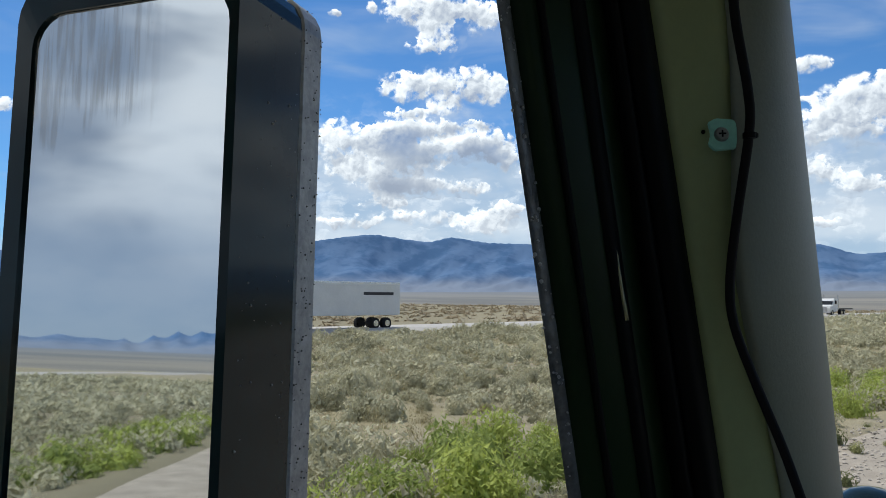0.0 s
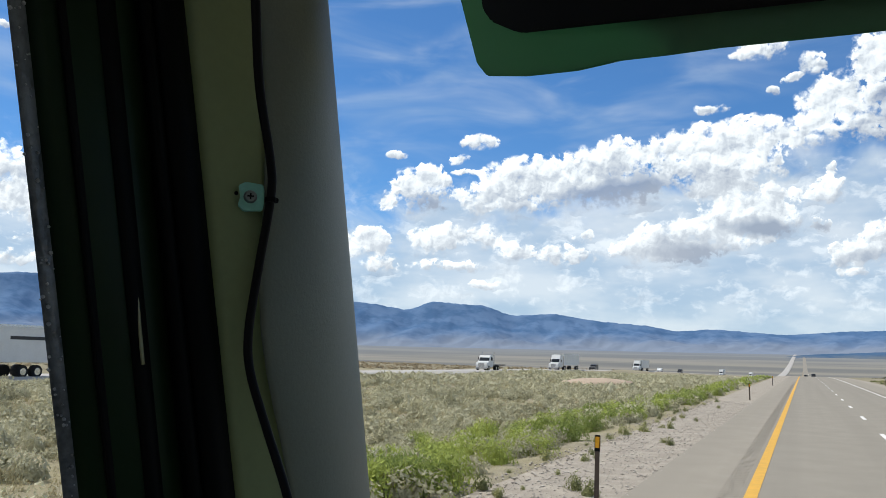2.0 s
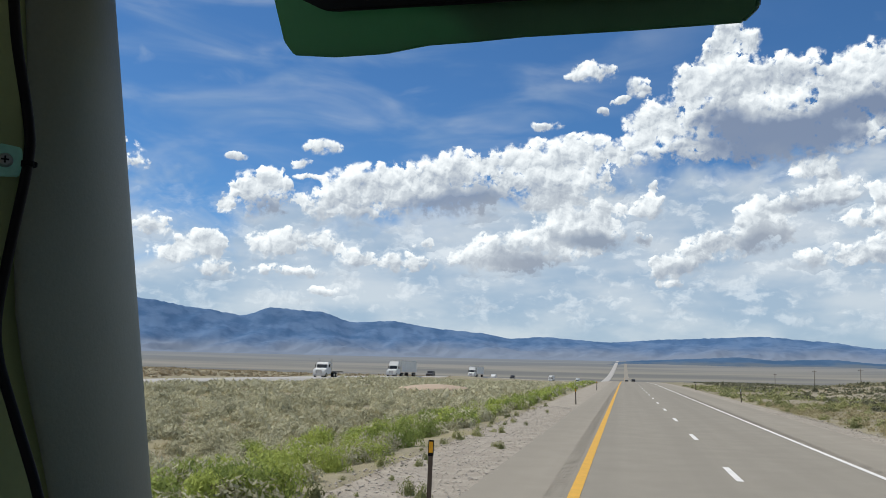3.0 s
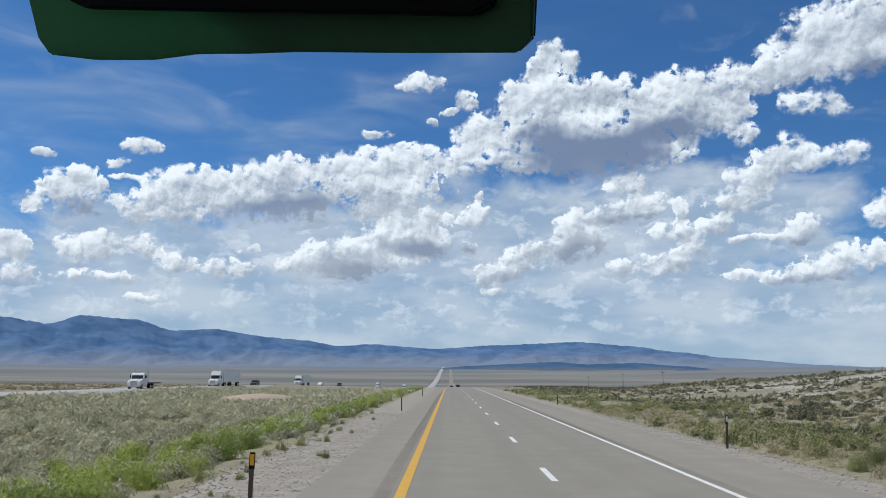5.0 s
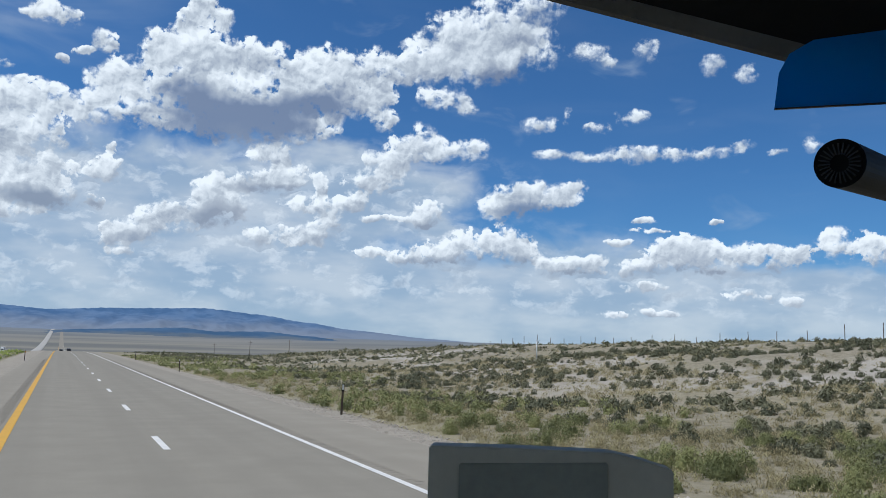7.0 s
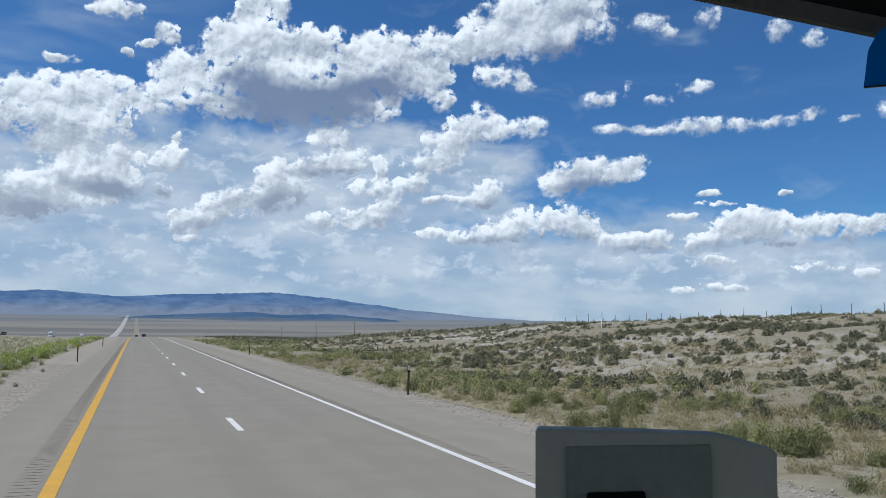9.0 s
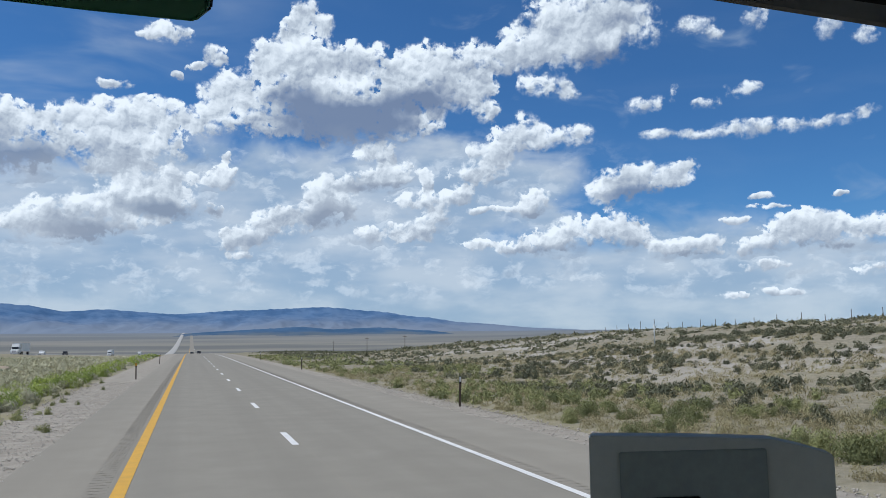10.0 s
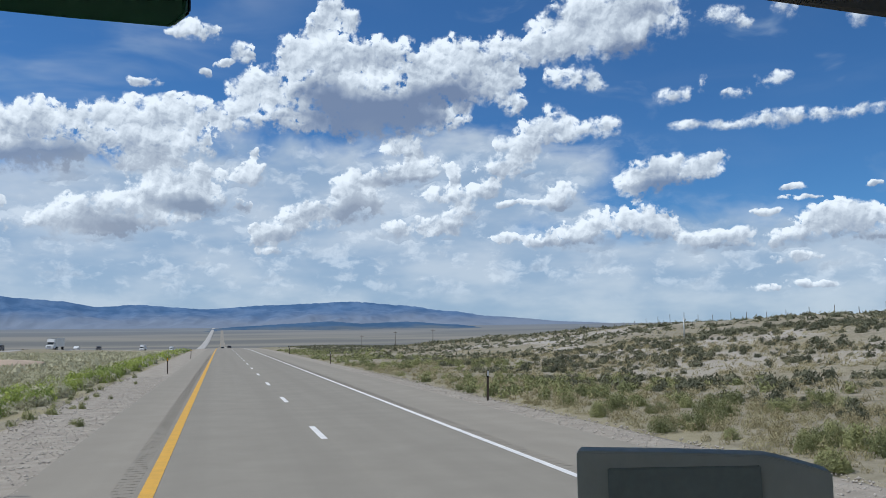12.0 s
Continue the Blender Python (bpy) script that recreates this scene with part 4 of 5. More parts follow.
# ---- plants ----
def bush_template(leaves, seed, spread=1.0, up=0.7, size=0.16, narrow=0.28, loose=0.19):
    """A rounded shrub about one metre wide: many leafy sprigs that lean outwards."""
    r = np.random.default_rng(seed)
    verts = []
    lobes = r.normal(0, loose, (5, 2))
    if narrow > 0.15:
        # the dense twigs and shaded leaves inside
        rows, cols = (4, 9) if leaves > 250 else (2, 7) if leaves > 30 else (2, 5)
        wide = spread * (0.19 + 0.5 * loose)
        rings = []
        for i in range(rows + 1):
            e = 0.5 * math.pi * i / rows
            a = 2 * math.pi * (np.arange(cols) + 0.5 * (i % 2)) / cols
            bump = r.uniform(0.78, 1.12, cols) if i < rows else np.full(cols, r.uniform(0.85, 1.0))
            rings.append(np.stack([np.cos(a) * math.cos(e) * wide * bump, np.sin(a) * math.cos(e) * wide * bump, math.sin(e) * up * 0.52 * bump - 0.05], 1))
        for low, high in zip(rings, rings[1:]):
            for j in range(cols):
                k = (j + 1) % cols
                verts += [low[j], low[k], high[k]]
                if high is not rings[-1]:
                    verts += [low[j], high[k], high[j]]
    for k in range(leaves):
        lobe = lobes[k % 5]
        a, e = r.uniform(0, 2 * math.pi), math.asin(r.uniform(0.05, 1.0))
        way = np.array([math.cos(a) * math.cos(e), math.sin(a) * math.cos(e), math.sin(e)])
        reach = r.uniform(0.45, 1.0) ** 0.6
        tip = way * reach * np.array([0.36 * spread, 0.36 * spread, up]) + np.array([lobe[0], lobe[1], 0])
        face = way + r.normal(0, 0.45, 3) + np.array([0, 0, 0.35])
        face /= np.linalg.norm(face)
        side = np.cross(face, r.normal(0, 0.5, 3) + np.array([0, 0, 1.0]))
        side /= np.linalg.norm(side)
        out = np.cross(side, face)
        out *= np.sign(out[2]) or 1
        out = out + 0.35 * way
        out /= np.linalg.norm(out)
        length = size * r.uniform(0.6, 1.5)
        base = tip - out * length
        base[2] = max(base[2], -0.05)
        verts += [base - side * length * narrow, base + side * length * narrow, tip]
    return np.array(verts)


def plant_cloud(name, x, y, scale, templates, material, label, flat=1.0, category="shrubs"):
    """Shrubs joined into one object."""
    chunks, tints = [], []
    z = ground(x, y)
    for k in range(len(x)):
        v = templates[k % len(templates)].copy()
        a = rng.uniform(0, 2 * math.pi)
        c, s = math.cos(a), math.sin(a)
        v = np.stack([v[:, 0] * c - v[:, 1] * s, v[:, 0] * s + v[:, 1] * c, v[:, 2] * flat * rng.uniform(0.8, 1.25)], 1) * scale[k]
        v += (x[k], y[k], z[k])
        chunks.append(v)
        tints.append(np.full(len(v), rng.random()))
    verts = np.concatenate(chunks)
    faces = np.arange(len(verts)).reshape(-1, 3)
    ob = array_mesh(name, verts, faces, material, np.concatenate(tints))
    return tagged(ob, label, category, kind="stuff")


def scatter(x0, x1, y0, y1, per_m2, clump=0.0, seed=0):
    r = np.random.default_rng(seed)
    n = int((x1 - x0) * (y1 - y0) * per_m2)
    x, y = r.uniform(x0, x1, n), r.uniform(y0, y1, n)
    if clump:
        keep = waves(x, y, 14, seed + 50) + 0.6 * waves(x, y, 5, seed + 51) > r.normal(0, 0.5, n) + clump
        x, y = x[keep], y[keep]
    clear = ((x < GRAVEL_LEFT - 0.3) | (x > GRAVEL_RIGHT + 0.3)) & (np.abs(x - far_road(y)) > 7)
    return x[clear], y[clear]


def field(name, x, y, size, leaf_sets, material, label, **more):
    """Near, middle and far shrubs of one kind, with fewer leaves farther off."""
    r = np.hypot(x, y)
    near, mid = (r < 32) & (y > 2), ((r >= 32) & (r < 80) & (y > 2)) | ((y <= 2) & (y > -45) & (x > -26) & (x < -5))
    for keep, leaves in zip((near, mid, ~(near | mid)), leaf_sets):
        if keep.sum() == 0:
            continue
        wide = 0.085 * (600 / leaves) ** 0.42
        shapes = [bush_template(leaves, 100 + k, size=wide, **more) for k in range(8)]
        plant_cloud(name, x[keep], y[keep], size[keep], shapes, material, label)


def single_bushes(name, x, y, size, material, label, up):
    """Shrubs near the road, each a thing of its own; alike ones share a mesh."""
    shapes = []
    for k in range(8):
        v = bush_template(1300, 300 + k, size=0.075, up=up, narrow=0.22)
        ob = array_mesh(name, v, np.arange(len(v)).reshape(-1, 3), material, np.full(len(v), (k + 0.5) / 8))
        tagged(ob, label, "bush", label + "es")
        shapes.append(ob)
    for k in range(len(x)):
        ob = shapes[k] if k < 8 else shapes[k % 8].copy()
        if k >= 8:
            scene.collection.objects.link(ob)
        ob.location = (x[k], y[k], float(ground(x[k], y[k])))
        ob.rotation_euler = (0, 0, rng.uniform(0, 2 * math.pi))
        ob.scale = (size[k], size[k], size[k] * rng.uniform(0.8, 1.2))


def dirt_mound():
    """A low bare mound of pink dirt in the median."""
    a = np.linspace(0, 2 * math.pi, 40, endpoint=False)
    rows = np.linspace(0, 1, 9)
    S, A = np.meshgrid(rows, a, indexing="ij")
    reach = 1 + 0.18 * waves(A * 3, 0 * A, 6, 71)
    x, y = -25 + 5.0 * S * np.cos(A) * reach, 108 + 9 * S * np.sin(A) * reach
    z = ground(x, y) + 0.55 * (1 - S ** 2) + 0.25 - 0.35 * (S > 0.95)
    k = len(a)
    i, j = np.meshgrid(np.arange(8), np.arange(k), indexing="ij")
    f, g = i * k + j, i * k + (j + 1) % k
    ob = array_mesh("dirt_mound", np.stack([x.ravel(), y.ravel(), z.ravel()], 1), np.stack([f, f + k, g + k, g], -1).reshape(-1, 4), "dirt", smooth=True)
    tagged(ob, "low bare mound of pinkish dirt in the median", "dirt mound")


dirt_mound()


def grow():
    x, y = scatter(-54, -6.9, -140, 190, 1.15, -1.1, 1)
    field("sagebrush", x, y, 0.4 + 0.95 * rng.random(len(x)) ** 1.4, (520, 150, 14), "sage", "grey-green sagebrush covering the median", up=0.6)
    x, y = scatter(-54, -7.5, -30, 120, 0.9, 0.0, 8)
    field("median_grass", x, y, rng.uniform(0.3, 0.6, len(x)), (140, 50, 16), "straw", "dry straw-coloured grass between the shrubs", up=0.6, narrow=0.12)
    x, y = scatter(-12.0, -6.9, -60, 200, 1.25, -0.25, 2)
    keep = np.random.default_rng(3).random(len(x)) < np.clip((12.5 + x) / 3.5, 0.1, 1)
    x, y = x[keep], y[keep]
    near = (np.hypot(x, y) < 36) & (y > 3)
    single_bushes("rabbitbrush_bush", x[near], y[near], rng.uniform(0.6, 1.4, near.sum()), "green", "rounded yellow-green rabbitbrush beside the gravel verge", 0.75)
    field("rabbitbrush", x[~near], y[~near], rng.uniform(0.55, 1.25, (~near).sum()), (560, 240, 22), "green", "bright green rabbitbrush along the gravel verge", up=0.75)
    x, y = scatter(17, 130, -5, 260, 1.6, -0.35, 3)
    field("bank_sagebrush", x, y, 0.25 + 0.8 * rng.random(len(x)) ** 2.5, (520, 110, 9), "scrub", "dark sagebrush dotted over the sandy bank", up=0.55, loose=0.10)
    x, y = scatter(10.9, 22, 2, 170, 1.15, -0.1, 4)
    near = (np.hypot(x, y) < 30) & (y > 8)
    single_bushes("verge_bush", x[near], y[near], rng.uniform(0.3, 0.85, near.sum()), "verge", "olive green bush on the east verge", 0.7)
    x, y = x[~near], y[~near]
    field("verge_brush", x, y, rng.uniform(0.3, 0.8, len(x)), (460, 100, 12), "verge", "olive green brush along the east verge", up=0.7)
    x, y = scatter(11.0, 120, -5, 170, 0.95, -0.2, 5)
    more_x, more_y = scatter(10.8, 34, 4, 80, 3.0, -0.5, 12)
    x, y = np.concatenate([x, more_x]), np.concatenate([y, more_y])
    field("dry_grass", x, y, rng.uniform(0.25, 0.6, len(x)), (110, 32, 8), "straw", "dry straw-coloured bunch grass", up=0.6, narrow=0.12)
    x, y = scatter(-260, -62, -60, 420, 0.06, 0.0, 6)
    field("far_sagebrush", x, y, rng.uniform(0.9, 1.8, len(x)), (60, 35, 8), "rust", "brownish sagebrush beyond the opposite road", up=0.45)
    r = np.random.default_rng(17)
    n = 46
    x, y = -6.3 + 2.4 * r.random(n) ** 1.8, 6 + 60 * r.random(n) ** 1.3
    field("verge_tufts", x, y, r.uniform(0.12, 0.42, n), (320, 90, 30), "verge", "small tufts growing in the gravel verge", up=0.8)


grow()


# ---- roadside things ----
def rumble(name, x0, x1, y0, y1, label):
    """Milled grooves across the shoulder, 0.3 m apart."""
    ys = np.arange(y0, y1, 0.30)
    z = far_height(ys) + 0.005
    quad = [np.stack([np.full_like(ys, x), ys + d, z], 1) for x, d in ((x0, 0), (x1, 0), (x1, 0.08), (x0, 0.08))]
    verts = np.stack(quad, 1).reshape(-1, 3)
    ob = array_mesh(name, verts, np.arange(len(verts)).reshape(-1, 4), "rumble")
    tagged(ob, label, "rumble strip", kind="stuff")


rumble("rumble_strip", YELLOW - 0.60, YELLOW - 0.22, 4, 150, "milled rumble grooves beside the yellow line")
rumble("rumble_strip", WHITE + 0.16, WHITE + 0.44, 4, 150, "milled rumble grooves beside the white line")


def stones(name, x0, x1, y0, y1, count, label, seed):
    """Loose stones on the gravel, joined."""
    r = np.random.default_rng(seed)
    shape = np.array([(1, 0, 0), (-1, 0, 0), (0, 1, 0), (0, -1, 0), (0, 0, 1), (0, 0, -1)], float)
    tris = np.array([(0, 2, 4), (2, 1, 4), (1, 3, 4), (3, 0, 4), (2, 0, 5), (1, 2, 5), (3, 1, 5), (0, 3, 5)])
    x = x0 + (x1 - x0) * r.random(count) ** 0.9
    y = y0 + (y1 - y0) * r.random(count) ** 1.8
    size = 0.014 + 0.042 * r.random(count) ** 2.5
    verts, faces = [], []
    for k in range(count):
        v = shape * (r.uniform(0.6, 1.2, (6, 1))) * size[k] * (1, 1, 0.7)
        verts.append(v + (x[k], y[k], float(far_height(abs(y[k]))) - 0.012))
        faces.append(tris + 6 * k)
    ob = array_mesh(name, np.concatenate(verts), np.concatenate(faces), "stone")
    tagged(ob, label, "stones", kind="stuff")


stones("verge_stones", GRAVEL_LEFT - 0.2, LEFT_EDGE + 0.1, -4, 60, 9000, "loose grey stones on the west verge", 41)
stones("verge_stones", RIGHT_EDGE - 0.1, GRAVEL_RIGHT + 0.2, 4, 60, 5000, "loose grey stones on the east verge", 42)


def make_delineator(reflector):
    post = empty("delineator_post", "thin brown delineator post with a %s reflector" % reflector, "delineator post", "delineator posts")
    bm = bmesh.new()
    box(bm, (0.085, 0.014, 1.18), Matrix.Translation((0, 0, 0.55)), 0.004)
    part("stake", bm, "post", post)
    bm = bmesh.new()
    box(bm, (0.105, 0.022, 0.30), Matrix.Translation((0, 0, 1.06)), 0.008)
    part("head", bm, "black", post)
    bm = bmesh.new()
    box(bm, (0.076, 0.006, 0.20), Matrix.Translation((0, -0.0125, 1.08)), 0.002)
    part("reflector", bm, {"amber": "amber", "white": "reflector"}[reflector], post, "%s reflector" % reflector)
    return post


for reflector, spots in (("amber", [(-3.62, 15.3), (-3.7, 64), (-3.7, 112)]), ("white", [(10.1, 31), (10.1, 79), (10.1, 128)])):
    first = make_delineator(reflector)
    for k, (x, y) in enumerate(spots):
        m = pose(x, y, float(far_height(y)) - 0.04, 0, (-1) ** k * 1.2, 0)
        if k == 0:
            first.matrix_basis = m
        else:
            copy_thing(first, m)


def make_fence():
    post = empty("fence_post", "thin weathered fence post on the crest of the bank", "fence post", "fence posts on the bank")
    bm = bmesh.new()
    bmesh.ops.create_cone(bm, cap_ends=True, segments=7, radius1=0.045, radius2=0.035, depth=2.0, matrix=Matrix.Translation((0, 0, 0.85)))
    part("stake", bm, "wood", post)
    r = np.random.default_rng(9)
    for k in range(34):
        y = 22 + 4.2 * k + r.uniform(-0.2, 0.2)
        x = 66 + 0.03 * y + r.uniform(-0.2, 0.2)
        m = pose(x, y, float(ground(x, y)), r.uniform(-2, 2), r.uniform(-2, 2), 0) @ Matrix.Diagonal((1, 1, r.uniform(0.9, 1.1), 1))
        if k == 0:
            post.matrix_basis = m
        else:
            copy = copy_thing(post, m)
            copy.scale = m.to_scale()


make_fence()


def make_pole(name, label, category, x, y, radius, tall, material, arm):
    """A round pole set in the ground, with a crossbar where it carries wires."""
    pole = empty(name, label, category, "poles beyond the verge", at=(x, y, float(ground(x, y)) - 0.1))
    bm = bmesh.new()
    bmesh.ops.create_cone(bm, cap_ends=True, segments=10, radius1=radius, radius2=radius * 0.75, depth=tall, matrix=Matrix.Translation((0, 0, tall / 2)))
    part("shaft", bm, material, pole, "", True)
    if arm:
        bm = bmesh.new()
        box(bm, (arm, 0.14, 0.16), Matrix.Translation((0, -radius, tall - 0.9)), 0.02)
        part("crossbar", bm, material, pole)
    else:
        bm = bmesh.new()
        bmesh.ops.create_uvsphere(bm, u_segments=10, v_segments=6, radius=radius, matrix=Matrix.Translation((0, 0, tall)))
        part("cap", bm, material, pole)


for az, far in ((9.4, 560), (11.7, 480), (14.3, 430), (25.6, 420)):
    make_pole("utility_pole", "far brown wooden utility pole on the plain", "utility pole", far * math.sin(radians(az)), far * math.cos(radians(az)), 0.17, 9.0, "wood", 2.4)
make_pole("marker_post", "white marker post among the shrubs below the fence", "marker post", 37.0, 61.0, 0.06, 1.7, "reflector", 0)


# ---- traffic, standing ----
def wheel(parent, x, y, radius, width):
    bm = bmesh.new()
    bmesh.ops.create_cone(bm, cap_ends=True, segments=20, radius1=radius, radius2=radius, depth=width, matrix=pose(x, y, radius, 0, 90, 0))
    bmesh.ops.bevel(bm, geom=[e for e in bm.edges if len(e.link_faces) == 2 and e.calc_face_angle() > 1], offset=width * 0.12, segments=2, affect="EDGES")
    tyre = part("wheel", bm, "tyre", parent)
    bm = bmesh.new()
    side = 1 if x > 0 else -1
    bmesh.ops.create_cone(bm, cap_ends=True, segments=16, radius1=radius * 0.55, radius2=radius * 0.55, depth=0.03, matrix=pose(x + side * width * 0.5, y, radius, 0, 90, 0))
    part("rim", bm, "chrome", tyre, "steel rim")


def profile(bm, outline, width):
    """A solid with that outline in the y-z plane, width across x."""
    left = [bm.verts.new((-width / 2, y, z)) for y, z in outline]
    right = [bm.verts.new((width / 2, y, z)) for y, z in outline]
    n = len(outline)
    bm.faces.new(left)
    bm.faces.new(right[::-1])
    for i in range(n):
        bm.faces.new((left[i], right[i], right[(i + 1) % n], left[(i + 1) % n]))
    bmesh.ops.recalc_face_normals(bm, faces=bm.faces)


def make_truck(sleeper=True, trailer=True, label="", paint="truck_white", lettered=False):
    """A long-nosed tractor that faces -y, with a box trailer or a bare deck behind it."""
    truck = empty("semi_truck" if trailer else "flatbed_truck", label, "truck", "trucks on the opposite road")
    top = 3.75 if sleeper else 2.95
    bm = bmesh.new()
    profile(bm, [(-3.3, 0.55), (-3.35, 1.25), (-3.1, 1.65), (-1.55, 1.85), (-1.15, 2.75), (-0.5, top), (1.3, top), (1.35, 0.8), (0.2, 0.6)] if sleeper
            else [(-2.6, 0.55), (-2.65, 1.2), (-2.4, 1.6), (-1.2, 1.8), (-0.8, 2.6), (-0.5, top), (0.75, top), (0.8, 0.7)], 2.35)
    bmesh.ops.bevel(bm, geom=list(bm.edges), offset=0.09, segments=2, affect="EDGES")
    part("cab", bm, paint, truck, "painted cab")
    bm = bmesh.new()
    y0, z0, y1, z1 = (-1.56, 1.92, -1.14, 2.70) if sleeper else (-1.2, 1.87, -0.82, 2.5)
    way = Vector((0, y1 - y0, z1 - z0))
    box(bm, (2.0, 0.03, way.length), Matrix.Translation((0, (y0 + y1) / 2 - 0.03, (z0 + z1) / 2)) @ Matrix.Rotation(-math.atan2(y1 - y0, z1 - z0), 4, "X"), 0.01)
    part("windscreen", bm, "window", truck)
    for side in (-1, 1):
        bm = bmesh.new()
        box(bm, (0.03, 0.85, 0.6), Matrix.Translation((side * 1.175, y1 + 0.75, 2.25)), 0.01)
        part("side_window", bm, "window", truck)
        bm = bmesh.new()
        bmesh.ops.create_cone(bm, cap_ends=True, segments=10, radius1=0.09, radius2=0.09, depth=2.6, matrix=Matrix.Translation((side * 1.22, 1.45 if sleeper else 0.95, 2.3)))
        part("exhaust_stack", bm, "chrome", truck)
        bm = bmesh.new()
        box(bm, (0.14, 0.10, 0.6), Matrix.Translation((side * 1.35, y1 + 0.1, 2.3)), 0.02)
        part("side_mirror", bm, "black", truck)
    front = -3.36 if sleeper else -2.66
    bm = bmesh.new()
    box(bm, (1.2, 0.05, 0.75), Matrix.Translation((0, front, 1.1)), 0.02)
    part("grille", bm, "chrome", truck)
    bm = bmesh.new()
    box(bm, (2.4, 0.25, 0.32), Matrix.Translation((0, front + 0.05, 0.55)), 0.05)
    part("bumper", bm, "chrome", truck)
    for side in (-1, 1):
        wheel(truck, side * 1.05, -2.3 if sleeper else -1.7, 0.5, 0.3)
        for y in (2.4, 3.7):
            wheel(truck, side * 0.98, y, 0.5, 0.55)
    bm = bmesh.new()
    box(bm, (0.9, 5.5, 0.25), Matrix.Translation((0, 2.2, 0.85)), 0.03)
    part("chassis", bm, "tyre", truck)
    if trailer:
        bm = bmesh.new()
        box(bm, (2.55, 15.5, 2.85), Matrix.Translation((0, 9.6, 2.62)), 0.05)
        trailer_box = part("trailer_box", bm, "truck_white", truck, "white trailer box")
        bm = bmesh.new()
        box(bm, (2.57, 15.5, 0.12), Matrix.Translation((0, 9.6, 3.95)), 0.02)
        part("top_rail", bm, "chrome", trailer_box)
        if lettered:
            bm = bmesh.new()
            box(bm, (2.58, 3.5, 0.42), Matrix.Translation((0, 14.9, 3.05)), 0.08)
            part("dark_mark", bm, "car_dark", trailer_box, "dark mark painted on the trailer side")
        for side in (-1, 1):
            for y in (14.6, 15.9):
                wheel(truck, side * 0.98, y, 0.5, 0.55)
    else:
        bm = bmesh.new()
        box(bm, (2.4, 6.5, 0.18), Matrix.Translation((0, 4.6, 1.1)), 0.02)
        part("deck", bm, "tyre", truck, "bare dark deck")
    return truck


def make_car(name, paint, label, tall=1.75):
    car = empty(name, label, "car", "cars on the highway")
    bm = bmesh.new()
    profile(bm, [(-2.3, 0.35), (-2.35, 0.75), (-2.1, 0.95), (-1.0, 1.05), (-0.4, tall - 0.1), (0.2, tall), (1.7, tall - 0.08), (2.2, 1.1), (2.3, 0.4)], 1.85)
    bmesh.ops.bevel(bm, geom=list(bm.edges), offset=0.07, segments=2, affect="EDGES")
    part("body", bm, paint, car)
    for side in (-1, 1):
        bm = bmesh.new()
        box(bm, (0.02, 2.2, 0.42), Matrix.Translation((side * 0.925, 0.6, tall - 0.42)), 0.01)
        part("side_window", bm, "window", car)
        for y in (-1.45, 1.45):
            wheel(car, side * 0.82, y, 0.36, 0.25)
    for y, z in ((-0.72, tall - 0.42), (1.98, tall - 0.40)):
        bm = bmesh.new()
        box(bm, (1.5, 0.03, 0.5), Matrix.Translation((0, y, z)) @ Matrix.Rotation(-0.65 if y < 0 else 0.55, 4, "X"), 0.01)
        part("screen", bm, "window", car)
    return car


def on_road(thing, x, y, lift, turn=0):
    thing.matrix_basis = pose(x, y, float(far_height(y)) + lift, 0, 0, turn)
    return thing


flat = on_road(make_truck(False, False, "white day-cab truck with a bare dark flatbed on the far road"), float(far_road(150)) + 1, 150, 0.2)
semi = on_road(make_truck(True, True, "white semi truck with a white box trailer on the far road"), float(far_road(200)) + 1, 200, 0.2)
on_road(make_truck(True, True, "tan semi truck with a white marked trailer on the far road", "truck_tan", True), FAR_ROAD + 1, 31, 0.2)
for y in (305, 560, 700):
    copy_thing(semi, pose(float(far_road(y)) + 1 + (y == 560) * -2.5, y, float(far_height(y)) + 0.2))
pickup = on_road(make_car("dark_car", "car_dark", "dark car on the far road", 1.8), float(far_road(252)) - 2, 252, 0.2)
copy_thing(pickup, pose(float(far_road(400)) + 1, 400, float(far_height(400)) + 0.2))
copy_thing(pickup, pose(4.2, 440, float(far_height(440)), 0, 0, 180))
copy_thing(pickup, pose(0.9, 500, float(far_height(500)), 0, 0, 180))
on_road(make_car("white_car", "truck_white", "white car on the far road", 1.6), float(far_road(350)) + 1, 350, 0.2)


# ---- the cab ----
UP = Vector((0, 0, EYE))


def cab(x, y, z):
    """A place in the cab, from the driver's eye."""
    return Vector((x, y, z)) + UP


def between(top, low, s):
    return top.lerp(low, s)


def edge_band(top_a, low_a, top_b, low_b, depth_way, depth, rows=10, cols=6, bulge=0.0, swell=None, bow=None):
    """A bent slab between two long edges, with thickness and a bulge towards the driver."""
    stations = []
    for i in range(rows + 1):
        a, b = between(top_a, low_a, i / rows), between(top_b, low_b, i / rows)
        if bow:
            a = a + (a - b).normalized() * bow(i / rows)
        front = [a.lerp(b, j / cols) - depth_way * bulge * (swell(j / cols) if swell else math.sin(math.pi * j / cols)) for j in range(cols + 1)]
        back = [p + depth_way * depth for p in (a.lerp(b, j / cols) for j in range(cols, -1, -1))]
        stations.append(front + back)
    bm = bmesh.new()
    sweep(bm, stations)
    bmesh.ops.recalc_face_normals(bm, faces=bm.faces)
    return bm


def face_frame(at, normal, up=(0, 0, 1)):
    """A pose whose z axis is the normal and whose y axis points up."""
    n = Vector(normal).normalized()
    x = Vector(up).cross(n).normalized()
    y = n.cross(x)
    m = Matrix((x, y, n)).transposed().to_4x4()
    m.translation = at
    return m


